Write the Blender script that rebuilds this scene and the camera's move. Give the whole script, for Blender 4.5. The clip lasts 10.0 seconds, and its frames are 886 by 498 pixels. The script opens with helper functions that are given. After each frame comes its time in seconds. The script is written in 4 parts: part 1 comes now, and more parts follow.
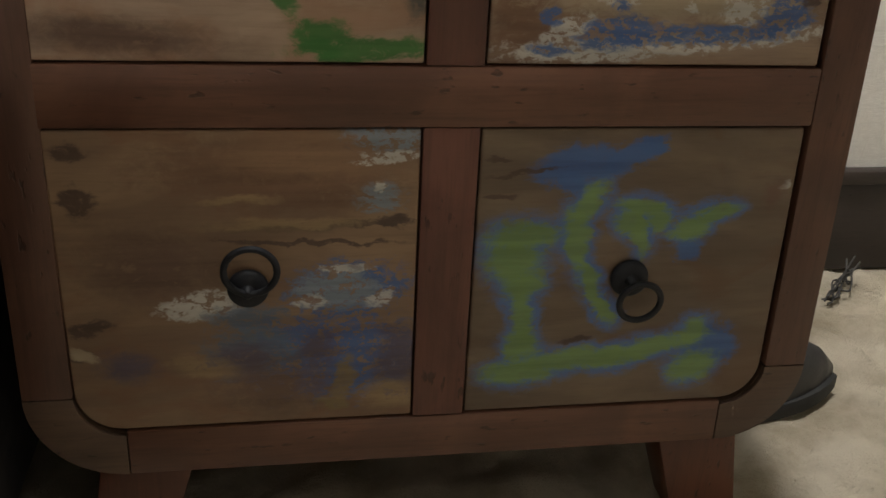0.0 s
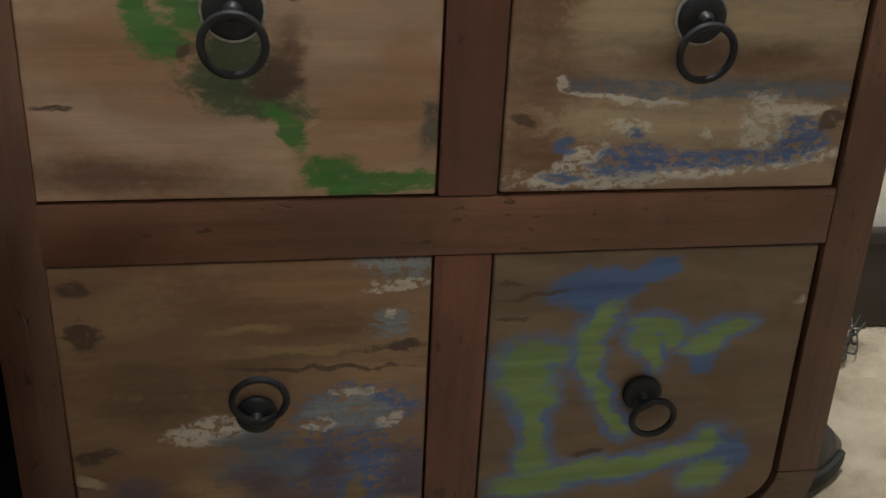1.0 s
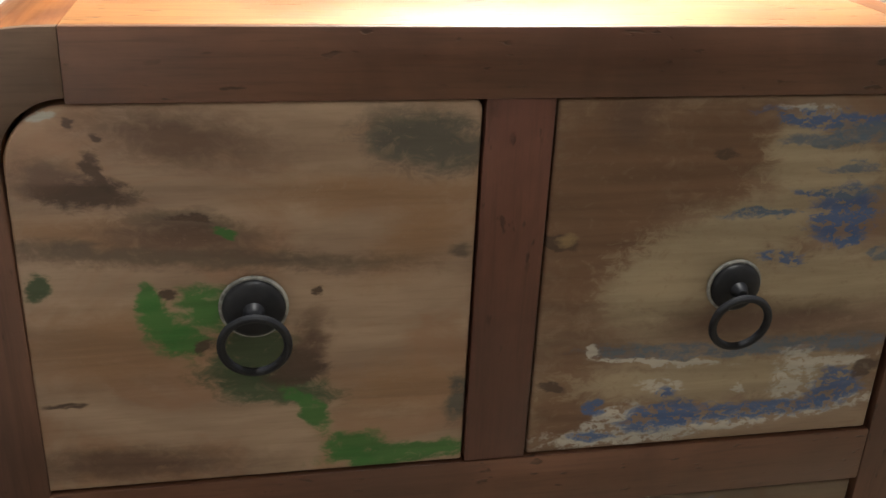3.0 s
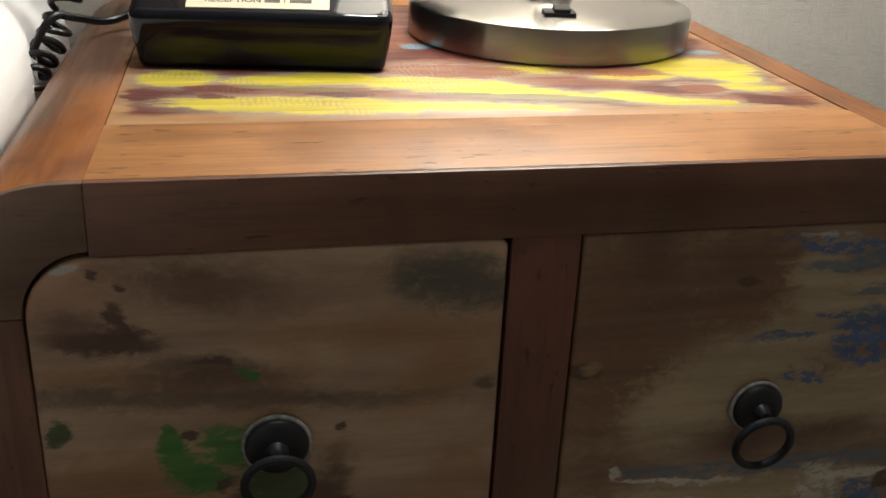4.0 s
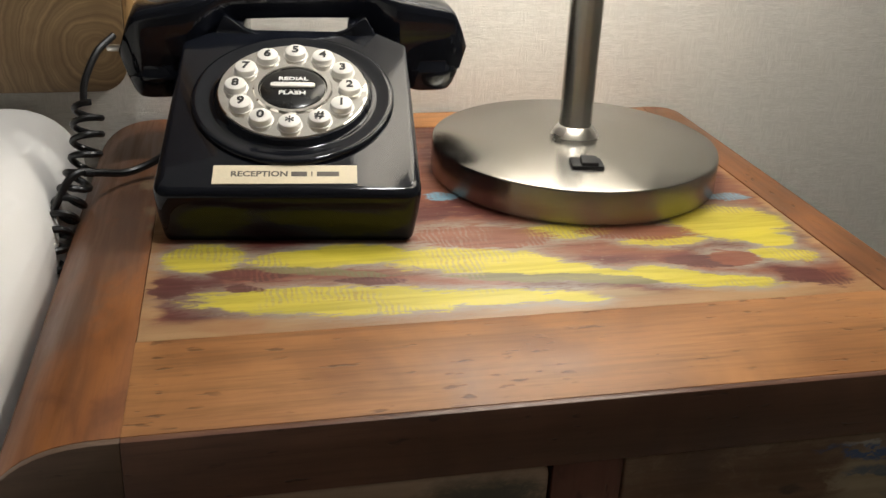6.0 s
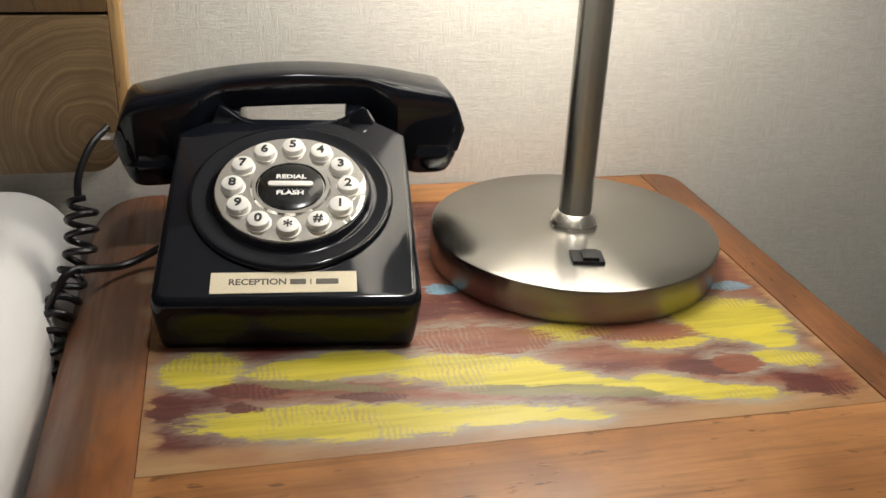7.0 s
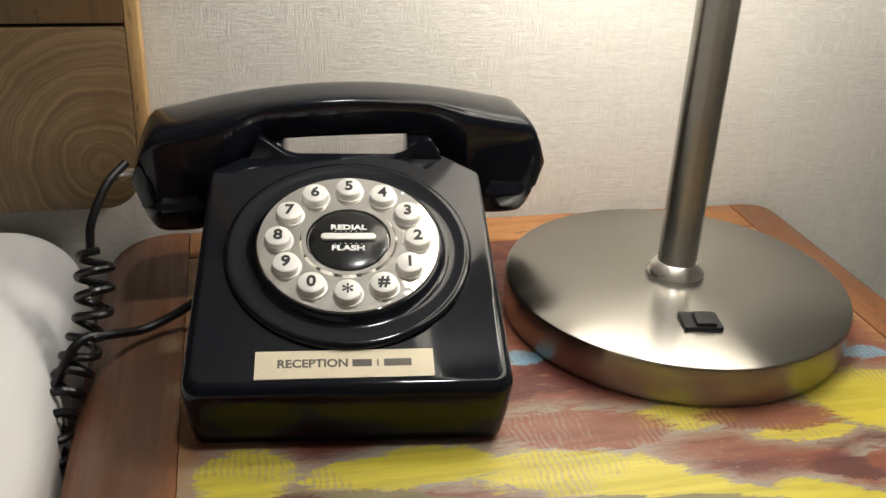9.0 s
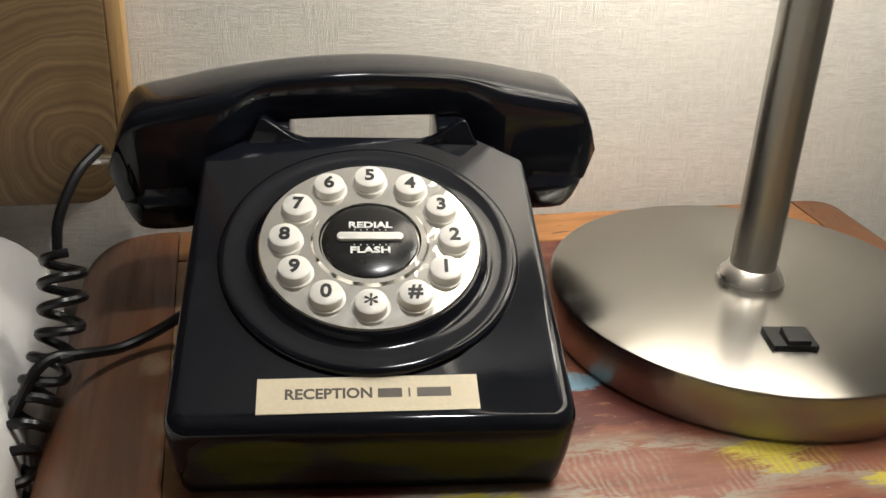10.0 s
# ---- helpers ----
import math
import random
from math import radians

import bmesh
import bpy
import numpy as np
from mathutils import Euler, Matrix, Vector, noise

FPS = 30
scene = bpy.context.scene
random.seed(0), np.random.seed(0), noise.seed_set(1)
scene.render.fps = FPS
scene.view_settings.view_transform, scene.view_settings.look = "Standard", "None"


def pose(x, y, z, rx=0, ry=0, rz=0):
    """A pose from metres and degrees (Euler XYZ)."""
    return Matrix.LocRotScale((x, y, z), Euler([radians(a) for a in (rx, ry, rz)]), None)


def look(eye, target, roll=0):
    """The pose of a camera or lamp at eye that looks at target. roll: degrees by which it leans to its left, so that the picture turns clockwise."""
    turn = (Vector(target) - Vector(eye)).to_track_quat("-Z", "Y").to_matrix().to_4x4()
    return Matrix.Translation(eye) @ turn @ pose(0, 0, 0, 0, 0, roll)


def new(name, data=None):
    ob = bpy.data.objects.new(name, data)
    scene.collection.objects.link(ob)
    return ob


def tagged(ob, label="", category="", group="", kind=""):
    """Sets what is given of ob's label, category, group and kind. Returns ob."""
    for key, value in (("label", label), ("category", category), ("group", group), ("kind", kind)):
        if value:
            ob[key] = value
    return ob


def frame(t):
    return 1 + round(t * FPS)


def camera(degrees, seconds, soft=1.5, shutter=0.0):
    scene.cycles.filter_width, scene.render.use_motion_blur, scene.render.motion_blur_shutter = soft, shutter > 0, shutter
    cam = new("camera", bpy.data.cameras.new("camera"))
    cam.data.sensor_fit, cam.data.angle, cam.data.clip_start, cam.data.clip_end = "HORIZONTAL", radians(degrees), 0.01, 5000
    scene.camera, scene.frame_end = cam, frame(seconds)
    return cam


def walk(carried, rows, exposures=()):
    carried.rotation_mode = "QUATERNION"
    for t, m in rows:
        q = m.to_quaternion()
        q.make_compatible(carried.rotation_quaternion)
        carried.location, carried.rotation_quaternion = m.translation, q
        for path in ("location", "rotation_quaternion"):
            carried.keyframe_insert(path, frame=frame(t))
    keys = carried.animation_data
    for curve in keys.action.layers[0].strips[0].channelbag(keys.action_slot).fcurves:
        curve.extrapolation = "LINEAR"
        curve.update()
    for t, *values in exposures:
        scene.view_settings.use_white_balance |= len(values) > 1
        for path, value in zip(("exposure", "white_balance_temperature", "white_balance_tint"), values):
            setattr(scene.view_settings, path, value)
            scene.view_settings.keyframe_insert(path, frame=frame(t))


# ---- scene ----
cam = camera(49.54, 10.0)
PATH = [
    (0, (-0.1033, -0.5422, 0.4981), (0.0607, 0.3495, 0.0763), 3.01),
    (0.5, (-0.1070, -0.5220, 0.5273), (0.0605, 0.3691, 0.1054), 2.96),
    (1, (-0.1095, -0.5000, 0.5654), (0.0595, 0.3890, 0.1399), 2.86),
    (1.5, (-0.1107, -0.4803, 0.5967), (0.0577, 0.4072, 0.1677), 2.75),
    (2, (-0.1138, -0.4549, 0.6348), (0.0575, 0.4295, 0.2006), 2.75),
    (2.5, (-0.1156, -0.4348, 0.6676), (0.0581, 0.4475, 0.2302), 2.74),
    (3.8, (-0.1336, -0.3931, 0.7328), (0.0602, 0.4963, 0.3188), 2.47),
    (4, (-0.1369, -0.3873, 0.7429), (0.0601, 0.5017, 0.3295), 2.49),
    (4.5, (-0.1396, -0.3735, 0.7660), (0.0557, 0.5147, 0.3500), 2.40),
    (5, (-0.1423, -0.3559, 0.7939), (0.0530, 0.5302, 0.3734), 2.30),
    (5.5, (-0.1465, -0.3457, 0.8122), (0.0487, 0.5399, 0.3908), 2.24),
    (7, (-0.1496, -0.2979, 0.8923), (0.0590, 0.5818, 0.4649), 2.46),
    (7.5, (-0.1517, -0.2828, 0.9057), (0.0571, 0.5957, 0.4759), 2.43),
    (8, (-0.1562, -0.2566, 0.9062), (0.0465, 0.6219, 0.4737), 2.28),
    (8.5, (-0.1643, -0.2195, 0.8941), (0.0391, 0.6579, 0.4596), 2.23),
    (9, (-0.1682, -0.1810, 0.8820), (0.0356, 0.6946, 0.4439), 2.49),
    (9.5, (-0.1651, -0.1452, 0.8674), (0.0414, 0.7292, 0.4282), 2.66),
    (10, (-0.1695, -0.1013, 0.8440), (0.0388, 0.7738, 0.4071), 2.68),
]
walk(cam, [(t, look(eye, target, roll)) for t, eye, target, roll in PATH],
     [(0.0, 1.70), (1.0, 1.88), (2.5, 2.20), (4.0, 0.62), (5.0, 0.12), (7.0, -0.1), (10.0, -0.16)])

BULB_W, CEILING_W, FAR_FILL_W = 1.55, 11.5, 0.75
# ---- world and lights ----
world = bpy.data.worlds.new("room_air")
scene.world = world
world.use_nodes = True
world.node_tree.nodes["Background"].inputs[0].default_value = (0.9, 0.95, 1.0, 1)
world.node_tree.nodes["Background"].inputs[1].default_value = 0.02

LAMP_X, LAMP_Y = 0.0810, 0.2822
bulb_light = bpy.data.lights.new("bulb_light", "POINT")
bulb_light.energy, bulb_light.shadow_soft_size, bulb_light.color = BULB_W, 0.028, (1.0, 0.98, 0.94)
new("bulb_light", bulb_light).matrix_world = pose(LAMP_X, LAMP_Y, 0.945)
# Unseen lamp, assumed overhead from the lit bed, table top and carpet.
unseen_ceiling_lamp = bpy.data.lights.new("unseen_ceiling_light", "AREA")
unseen_ceiling_lamp.shape, unseen_ceiling_lamp.size, unseen_ceiling_lamp.energy, unseen_ceiling_lamp.color = "DISK", 0.16, CEILING_W, (1.0, 0.99, 0.96)
new("unseen_ceiling_light", unseen_ceiling_lamp).matrix_world = pose(0.08, 0.05, 2.37)
# Added fill, no known lamp there: it lifts the drawer fronts.
far_fill = unseen_ceiling_lamp.copy()
far_fill.energy = FAR_FILL_W
new("far_fill_light", far_fill).matrix_world = pose(0.75, -1.9, 2.37)

# ---- node tools ----
def material(name, rough=0.5, metal=0.0, spec=0.5):
    m = bpy.data.materials.new(name)
    m.use_nodes = True
    b = m.node_tree.nodes["Principled BSDF"]
    b.inputs["Roughness"].default_value, b.inputs["Metallic"].default_value = rough, metal
    b.inputs["Specular IOR Level"].default_value = spec
    return m, m.node_tree, b


def node(nt, kind, **values):
    n = nt.nodes.new("ShaderNode" + kind)
    for key, value in values.items():
        setattr(n, key, value)
    return n


def plug(nt, socket, value):
    if isinstance(value, bpy.types.NodeSocket):
        nt.links.new(value, socket)
    else:
        socket.default_value = value


def calc(nt, op, a, b=0.0, c=0.0):
    n = node(nt, "Math", operation=op)
    for s, v in zip(n.inputs, (a, b, c)):
        plug(nt, s, v)
    return n.outputs[0]


def vec(nt, op, a, b=(0, 0, 0)):
    n = node(nt, "VectorMath", operation=op)
    plug(nt, n.inputs[0], a)
    plug(nt, n.inputs[1], b)
    return n.outputs["Value"] if op in ("LENGTH", "DOT_PRODUCT") else n.outputs["Vector"]


def scaled(nt, a, k):
    return vec(nt, "MULTIPLY", a, k)


def noise_of(nt, vector, scale, detail=4.0, rough=0.55, distort=0.0, colour=False):
    n = node(nt, "TexNoise")
    plug(nt, n.inputs["Vector"], vector)
    n.inputs["Scale"].default_value, n.inputs["Detail"].default_value = scale, detail
    n.inputs["Roughness"].default_value, n.inputs["Distortion"].default_value = rough, distort
    return n.outputs["Color" if colour else "Fac"]


def spread(nt, value, lo, hi, to_lo=0.0, to_hi=1.0, smooth=True):
    n = node(nt, "MapRange")
    n.interpolation_type = "SMOOTHSTEP" if smooth else "LINEAR"
    for s, v in zip(n.inputs[:5], (value, lo, hi, to_lo, to_hi)):
        plug(nt, s, v)
    return n.outputs[0]


def blend(nt, fac, a, b, mode="MIX"):
    n = node(nt, "Mix", data_type="RGBA", blend_type=mode)
    plug(nt, n.inputs[0], fac)
    for s, v in ((n.inputs[6], a), (n.inputs[7], b)):
        plug(nt, s, v if isinstance(v, bpy.types.NodeSocket) else (*v[:3], 1))
    return n.outputs[2]


def ramp(nt, fac, *stops):
    n = node(nt, "ValToRGB")
    e = n.color_ramp.elements
    while len(e) < len(stops):
        e.new(0.5)
    for k, (at, c) in zip(e, stops):
        k.position, k.color = at, (*c, 1)
    plug(nt, n.inputs[0], fac)
    return n.outputs[0]


def bump(nt, b, height, strength=0.2, far=0.001):
    n = node(nt, "Bump")
    n.inputs["Strength"].default_value, n.inputs["Distance"].default_value = strength, far
    plug(nt, n.inputs["Height"], height)
    nt.links.new(n.outputs[0], b.inputs["Normal"])


def place(nt):
    return node(nt, "TexCoord").outputs["Object"]


# ---- materials ----
# Remains of paint: kind, place on the face, half sizes, turn.
PAINT_UL_A = [
    ("warm", -0.1978, 0.4418, 0.0362, 0.0178, -3), ("warm", -0.0545, 0.4102, 0.0303, 0.0135, 1), ("warm", -0.0485, 0.4977, 0.0242, 0.0116, 36),
    ("warm", -0.0717, 0.5206, 0.0443, 0.0073, -1), ("stain_shade", -0.1922, 0.3738, 0.0438, 0.0085, -4), ("warm", -0.2092, 0.5041, 0.0267, 0.0078, -6),
    ("stain_shade", -0.1595, 0.5509, 0.0332, 0.0103, -9), ("slate", -0.0451, 0.5462, 0.0266, 0.0129, -8), ("dark_brown", -0.1999, 0.525, 0.018, 0.0064, -5),
    ("dark_brown", -0.1939, 0.5346, 0.009, 0.0036, -62), ("stain_shade", -0.2186, 0.5336, 0.013, 0.0073, -1), ("grey_brown", -0.1596, 0.4913, 0.0781, 0.0052, -5),
    ("grey_brown", -0.1583, 0.5085, 0.021, 0.0048, -8), ("dark_brown", -0.1569, 0.5101, 0.0094, 0.0017, -6), ("stain_shade", -0.1543, 0.5003, 0.0328, 0.0057, -6),
]
PAINT_UL_B = [
    ("green", -0.1775, 0.4702, 0.0057, 0.0071, -2), ("green", -0.1721, 0.4561, 0.0133, 0.0079, -66), ("green", -0.1495, 0.4637, 0.0117, 0.0119, -2),
    ("green", -0.1631, 0.4458, 0.0099, 0.0072, -48), ("dark_green", -0.1285, 0.4384, 0.017, 0.0154, -3), ("stain_shade", -0.1012, 0.4387, 0.0069, 0.0164, -12),
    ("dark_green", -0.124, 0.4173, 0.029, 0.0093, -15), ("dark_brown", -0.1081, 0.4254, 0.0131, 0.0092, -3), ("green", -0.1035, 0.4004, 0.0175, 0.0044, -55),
    ("green", -0.1377, 0.5016, 0.0062, 0.0026, -17), ("green", -0.0796, 0.3775, 0.0146, 0.0065, -4), ("green", -0.0536, 0.3679, 0.0341, 0.006, 2),
    ("green", -0.0817, 0.3679, 0.0086, 0.0063, -4), ("slate", -0.0235, 0.4017, 0.0062, 0.0124, -3), ("dark_green", -0.2278, 0.4787, 0.0044, 0.0052, -38),
]
PAINT_UL_C = [
    ("dark_brown", -0.2244, 0.411, 0.0077, 0.002, -4), ("dark_brown", -0.1548, 0.4397, 0.0035, 0.0035, -3), ("dark_brown", -0.0989, 0.4707, 0.0028, 0.0021, -2),
    ("dark_brown", -0.167, 0.4707, 0.0034, 0.0024, -2), ("dark_brown", -0.2035, 0.5573, 0.0025, 0.0018, -34), ("dark_brown", -0.1953, 0.5497, 0.0021, 0.0023, 0),
    ("grey_brown", -0.0262, 0.4894, 0.0057, 0.0033, -2), ("pale", -0.2155, 0.5595, 0.0057, 0.0021, 15),
]
PAINT_UL = PAINT_UL_A + PAINT_UL_B + PAINT_UL_C
PAINT_UR_A = [
    ("red_brown", 0.0459, 0.5079, 0.0419, 0.064, -1), ("red_brown", 0.1076, 0.5345, 0.0285, 0.0279, -1), ("red_brown", 0.0371, 0.3889, 0.018, 0.0319, -4),
    ("pale_tan", 0.106, 0.4746, 0.0349, 0.0205, -2), ("pale_tan", 0.0788, 0.4575, 0.023, 0.025, 44), ("pale_tan", 0.1339, 0.4987, 0.03, 0.0125, -1),
    ("pale_tan", 0.1445, 0.5412, 0.0146, 0.0117, 0), ("pale_tan", 0.1655, 0.5246, 0.0326, 0.0147, -1), ("pale_tan", 0.1776, 0.4619, 0.0425, 0.0165, -2),
    ("stain_shade", 0.1459, 0.4388, 0.0578, 0.0072, 0), ("white", 0.1455, 0.5587, 0.0132, 0.0026, -2), ("blue", 0.1633, 0.5536, 0.032, 0.0047, -3),
    ("slate_blue", 0.1799, 0.546, 0.0174, 0.0048, 0), ("blue", 0.1801, 0.5002, 0.0158, 0.0148, -1), ("blue", 0.1655, 0.5139, 0.0155, 0.0029, -1),
]
PAINT_UR_B = [
    ("blue", 0.1808, 0.4864, 0.0077, 0.0054, -1), ("blue", 0.1331, 0.5031, 0.0175, 0.0022, -1), ("blue", 0.1482, 0.4778, 0.0115, 0.0039, -9),
    ("slate_blue", 0.2057, 0.4768, 0.0065, 0.0038, -2), ("pale_tan", 0.1315, 0.4026, 0.08, 0.0126, 0), ("slate_blue", 0.0964, 0.4218, 0.0432, 0.0047, -3),
    ("slate_blue", 0.1811, 0.4215, 0.0449, 0.0053, 1), ("white", 0.0875, 0.4156, 0.0353, 0.0018, -6), ("white", 0.0488, 0.4239, 0.0043, 0.0034, -41),
    ("white", 0.1723, 0.4014, 0.011, 0.0147, -3), ("white", 0.2027, 0.3778, 0.0208, 0.0051, 10), ("white", 0.1983, 0.4082, 0.0192, 0.0036, 3),
    ("blue", 0.2, 0.3892, 0.0166, 0.0116, 20), ("dark_brown", 0.2179, 0.4026, 0.0066, 0.0047, 20), ("white", 0.074, 0.3676, 0.0402, 0.0067, 3),
]
PAINT_UR_C = [
    ("white", 0.1324, 0.3728, 0.0449, 0.0049, 3), ("white", 0.0622, 0.3813, 0.0159, 0.0055, 20), ("blue", 0.1481, 0.3787, 0.0488, 0.0057, 2),
    ("blue", 0.0927, 0.3793, 0.0232, 0.0079, 8), ("blue", 0.0551, 0.3885, 0.0053, 0.0047, 32), ("blue", 0.0532, 0.3668, 0.0122, 0.0035, -4),
    ("slate_blue", 0.1596, 0.5431, 0.0219, 0.003, 0), ("slate_blue", 0.1792, 0.5143, 0.0195, 0.0038, -1), ("slate_blue", 0.1306, 0.5028, 0.019, 0.0029, -1),
    ("slate_blue", 0.179, 0.5281, 0.0129, 0.0025, -1), ("white", 0.0926, 0.3987, 0.0112, 0.0045, -3), ("blue", 0.0935, 0.3949, 0.0071, 0.0026, -3),
    ("white", 0.1385, 0.3944, 0.0046, 0.0027, -3), ("dark_brown", 0.0235, 0.4902, 0.0085, 0.0036, -12), ("tan", 0.0279, 0.491, 0.003, 0.0028, -1),
]
PAINT_UR_D = [
    ("dark_brown", 0.027, 0.4036, 0.0074, 0.0025, -3), ("stain_shade", 0.0549, 0.5549, 0.0117, 0.0114, 0), ("dark_brown", 0.1058, 0.5374, 0.0057, 0.0029, 0),
]
PAINT_UR = PAINT_UR_A + PAINT_UR_B + PAINT_UR_C + PAINT_UR_D
PAINT_LL_A = [
    ("red_brown", -0.1081, 0.2945, 0.063, 0.0202, -4), ("warm", -0.0868, 0.3041, 0.0396, 0.0114, -1), ("stain_shade", -0.1796, 0.2324, 0.0316, 0.0186, -2),
    ("dark_brown", -0.2216, 0.277, 0.009, 0.0086, -2), ("dark_brown", -0.222, 0.3065, 0.0082, 0.0048, -1), ("dark_brown", -0.2229, 0.1916, 0.0118, 0.004, 9),
    ("dark_brown", -0.2303, 0.1723, 0.0053, 0.0046, -3), ("dark_brown", -0.0709, 0.2593, 0.0467, 0.0023, 2), ("dark_brown", -0.0874, 0.2475, 0.044, 0.0016, -2),
    ("tan", -0.1297, 0.276, 0.0184, 0.0022, 3), ("tan", -0.0982, 0.2602, 0.0406, 0.003, 0), ("dark_brown", -0.0348, 0.2613, 0.0084, 0.0031, -2),
    ("pale_blue", -0.0417, 0.3162, 0.0215, 0.0075, -4), ("white", -0.04, 0.3033, 0.0162, 0.0036, 3), ("pale_blue", -0.0435, 0.2768, 0.0128, 0.0079, -1),
]
PAINT_LL_B = [
    ("white", -0.0451, 0.2843, 0.0038, 0.003, -1), ("blue", -0.0623, 0.2147, 0.0342, 0.0172, 2), ("pale_blue", -0.0708, 0.215, 0.0227, 0.0118, -3),
    ("white", -0.1532, 0.2051, 0.0219, 0.0089, 7), ("white", -0.0879, 0.206, 0.0096, 0.0045, -3), ("white", -0.042, 0.2071, 0.0087, 0.0059, 21),
    ("white", -0.0652, 0.2286, 0.0141, 0.0024, 0), ("slate_blue", -0.1273, 0.1981, 0.0223, 0.0074, 4), ("blue", -0.0737, 0.1645, 0.0498, 0.028, 0),
    ("slate_blue", -0.1227, 0.1709, 0.0256, 0.0171, -3), ("violet", -0.1286, 0.1644, 0.0171, 0.0116, -3), ("violet", -0.0291, 0.1619, 0.014, 0.0213, -3),
    ("violet", -0.0824, 0.172, 0.0116, 0.0104, -3), ("violet", -0.2027, 0.1638, 0.0153, 0.0089, -4), ("ochre", -0.0662, 0.1464, 0.0061, 0.0164, -13),
]
PAINT_LL_C = [
    ("tan", -0.1543, 0.1608, 0.0176, 0.0056, -8), ("stain_shade", -0.112, 0.1422, 0.0291, 0.0143, 3), ("ochre", -0.0737, 0.1287, 0.009, 0.005, -4),
    ("pale_tan", -0.2301, 0.1739, 0.0073, 0.0032, -40), ("tan", -0.0344, 0.1333, 0.0153, 0.0087, -4),
]
PAINT_LL = PAINT_LL_A + PAINT_LL_B + PAINT_LL_C
PAINT_LR_A = [
    ("blue", 0.0806, 0.2971, 0.0254, 0.0117, 10), ("blue", 0.1177, 0.3032, 0.0189, 0.0077, 26), ("blue", 0.1287, 0.3091, 0.0078, 0.005, -1),
    ("blue", 0.0776, 0.2849, 0.0107, 0.0085, -1), ("blue", 0.1618, 0.2364, 0.0094, 0.0076, 20), ("blue", 0.1905, 0.1618, 0.017, 0.0153, -3),
    ("lime", 0.0895, 0.271, 0.0148, 0.0065, 58), ("lime", 0.0846, 0.2424, 0.0233, 0.0064, -79), ("lime", 0.098, 0.2122, 0.0215, 0.0045, -64),
    ("lime", 0.1103, 0.1922, 0.0102, 0.0038, -58), ("lime", 0.0492, 0.2476, 0.0209, 0.009, 5), ("lime", 0.0428, 0.2304, 0.0165, 0.0124, -2),
    ("lime", 0.0503, 0.2134, 0.0122, 0.0081, -2), ("lime", 0.0527, 0.1902, 0.0211, 0.0054, -82), ("lime", 0.053, 0.1677, 0.0106, 0.0108, -3),
]
PAINT_LR_B = [
    ("lime", 0.0529, 0.1455, 0.0234, 0.0075, 0), ("lime", 0.0944, 0.1544, 0.0412, 0.0066, 2), ("lime", 0.1444, 0.1612, 0.0345, 0.0068, 13),
    ("lime", 0.1754, 0.1741, 0.0106, 0.0069, 20), ("lime", 0.1795, 0.1451, 0.0147, 0.0097, 20), ("lime", 0.12, 0.2575, 0.0104, 0.007, -2),
    ("lime", 0.1266, 0.2673, 0.0155, 0.0044, -6), ("lime", 0.1277, 0.2466, 0.0134, 0.0046, -80), ("lime", 0.1394, 0.2585, 0.0062, 0.007, -2),
    ("lime", 0.1615, 0.2521, 0.0127, 0.0071, 33), ("lime", 0.1778, 0.2623, 0.0131, 0.0043, 15), ("dark_brown", 0.0309, 0.2745, 0.0096, 0.0016, 5),
    ("dark_brown", 0.0467, 0.2928, 0.0198, 0.0012, 7), ("dark_brown", 0.092, 0.1687, 0.0095, 0.0023, 4), ("dark_brown", 0.0289, 0.301, 0.0084, 0.0011, 5),
]
PAINT_LR_C = [
    ("pale", 0.2206, 0.2818, 0.0028, 0.0025, -1), ("stain_shade", 0.216, 0.2754, 0.0044, 0.0087, -1),
]
PAINT_LR = PAINT_LR_A + PAINT_LR_B + PAINT_LR_C
PAINT_TOP_A = [
    ("yellow", -0.1735, 0.1688, 0.0191, 0.0158, -9), ("yellow", -0.1105, 0.1609, 0.0345, 0.0099, -1), ("yellow", -0.0847, 0.1641, 0.0272, 0.0114, -12),
    ("yellow", -0.0198, 0.1456, 0.0447, 0.0148, -12), ("yellow", 0.024, 0.1265, 0.0377, 0.0081, -14), ("yellow", -0.1039, 0.1094, 0.0663, 0.0133, -7),
    ("yellow", -0.0217, 0.1022, 0.033, 0.0076, -6), ("yellow", 0.0232, 0.0966, 0.0145, 0.0057, -9), ("yellow", 0.0801, 0.1154, 0.0173, 0.0089, -14),
    ("yellow", 0.1116, 0.1031, 0.0288, 0.0059, -9), ("yellow", 0.1519, 0.1806, 0.033, 0.0228, -1), ("yellow", 0.1652, 0.1552, 0.0152, 0.0103, -25),
    ("yellow", 0.1644, 0.1308, 0.0185, 0.0075, -12), ("yellow", 0.0422, 0.1798, 0.0235, 0.0083, -3), ("yellow", 0.0999, 0.1596, 0.0218, 0.0061, -1),
]
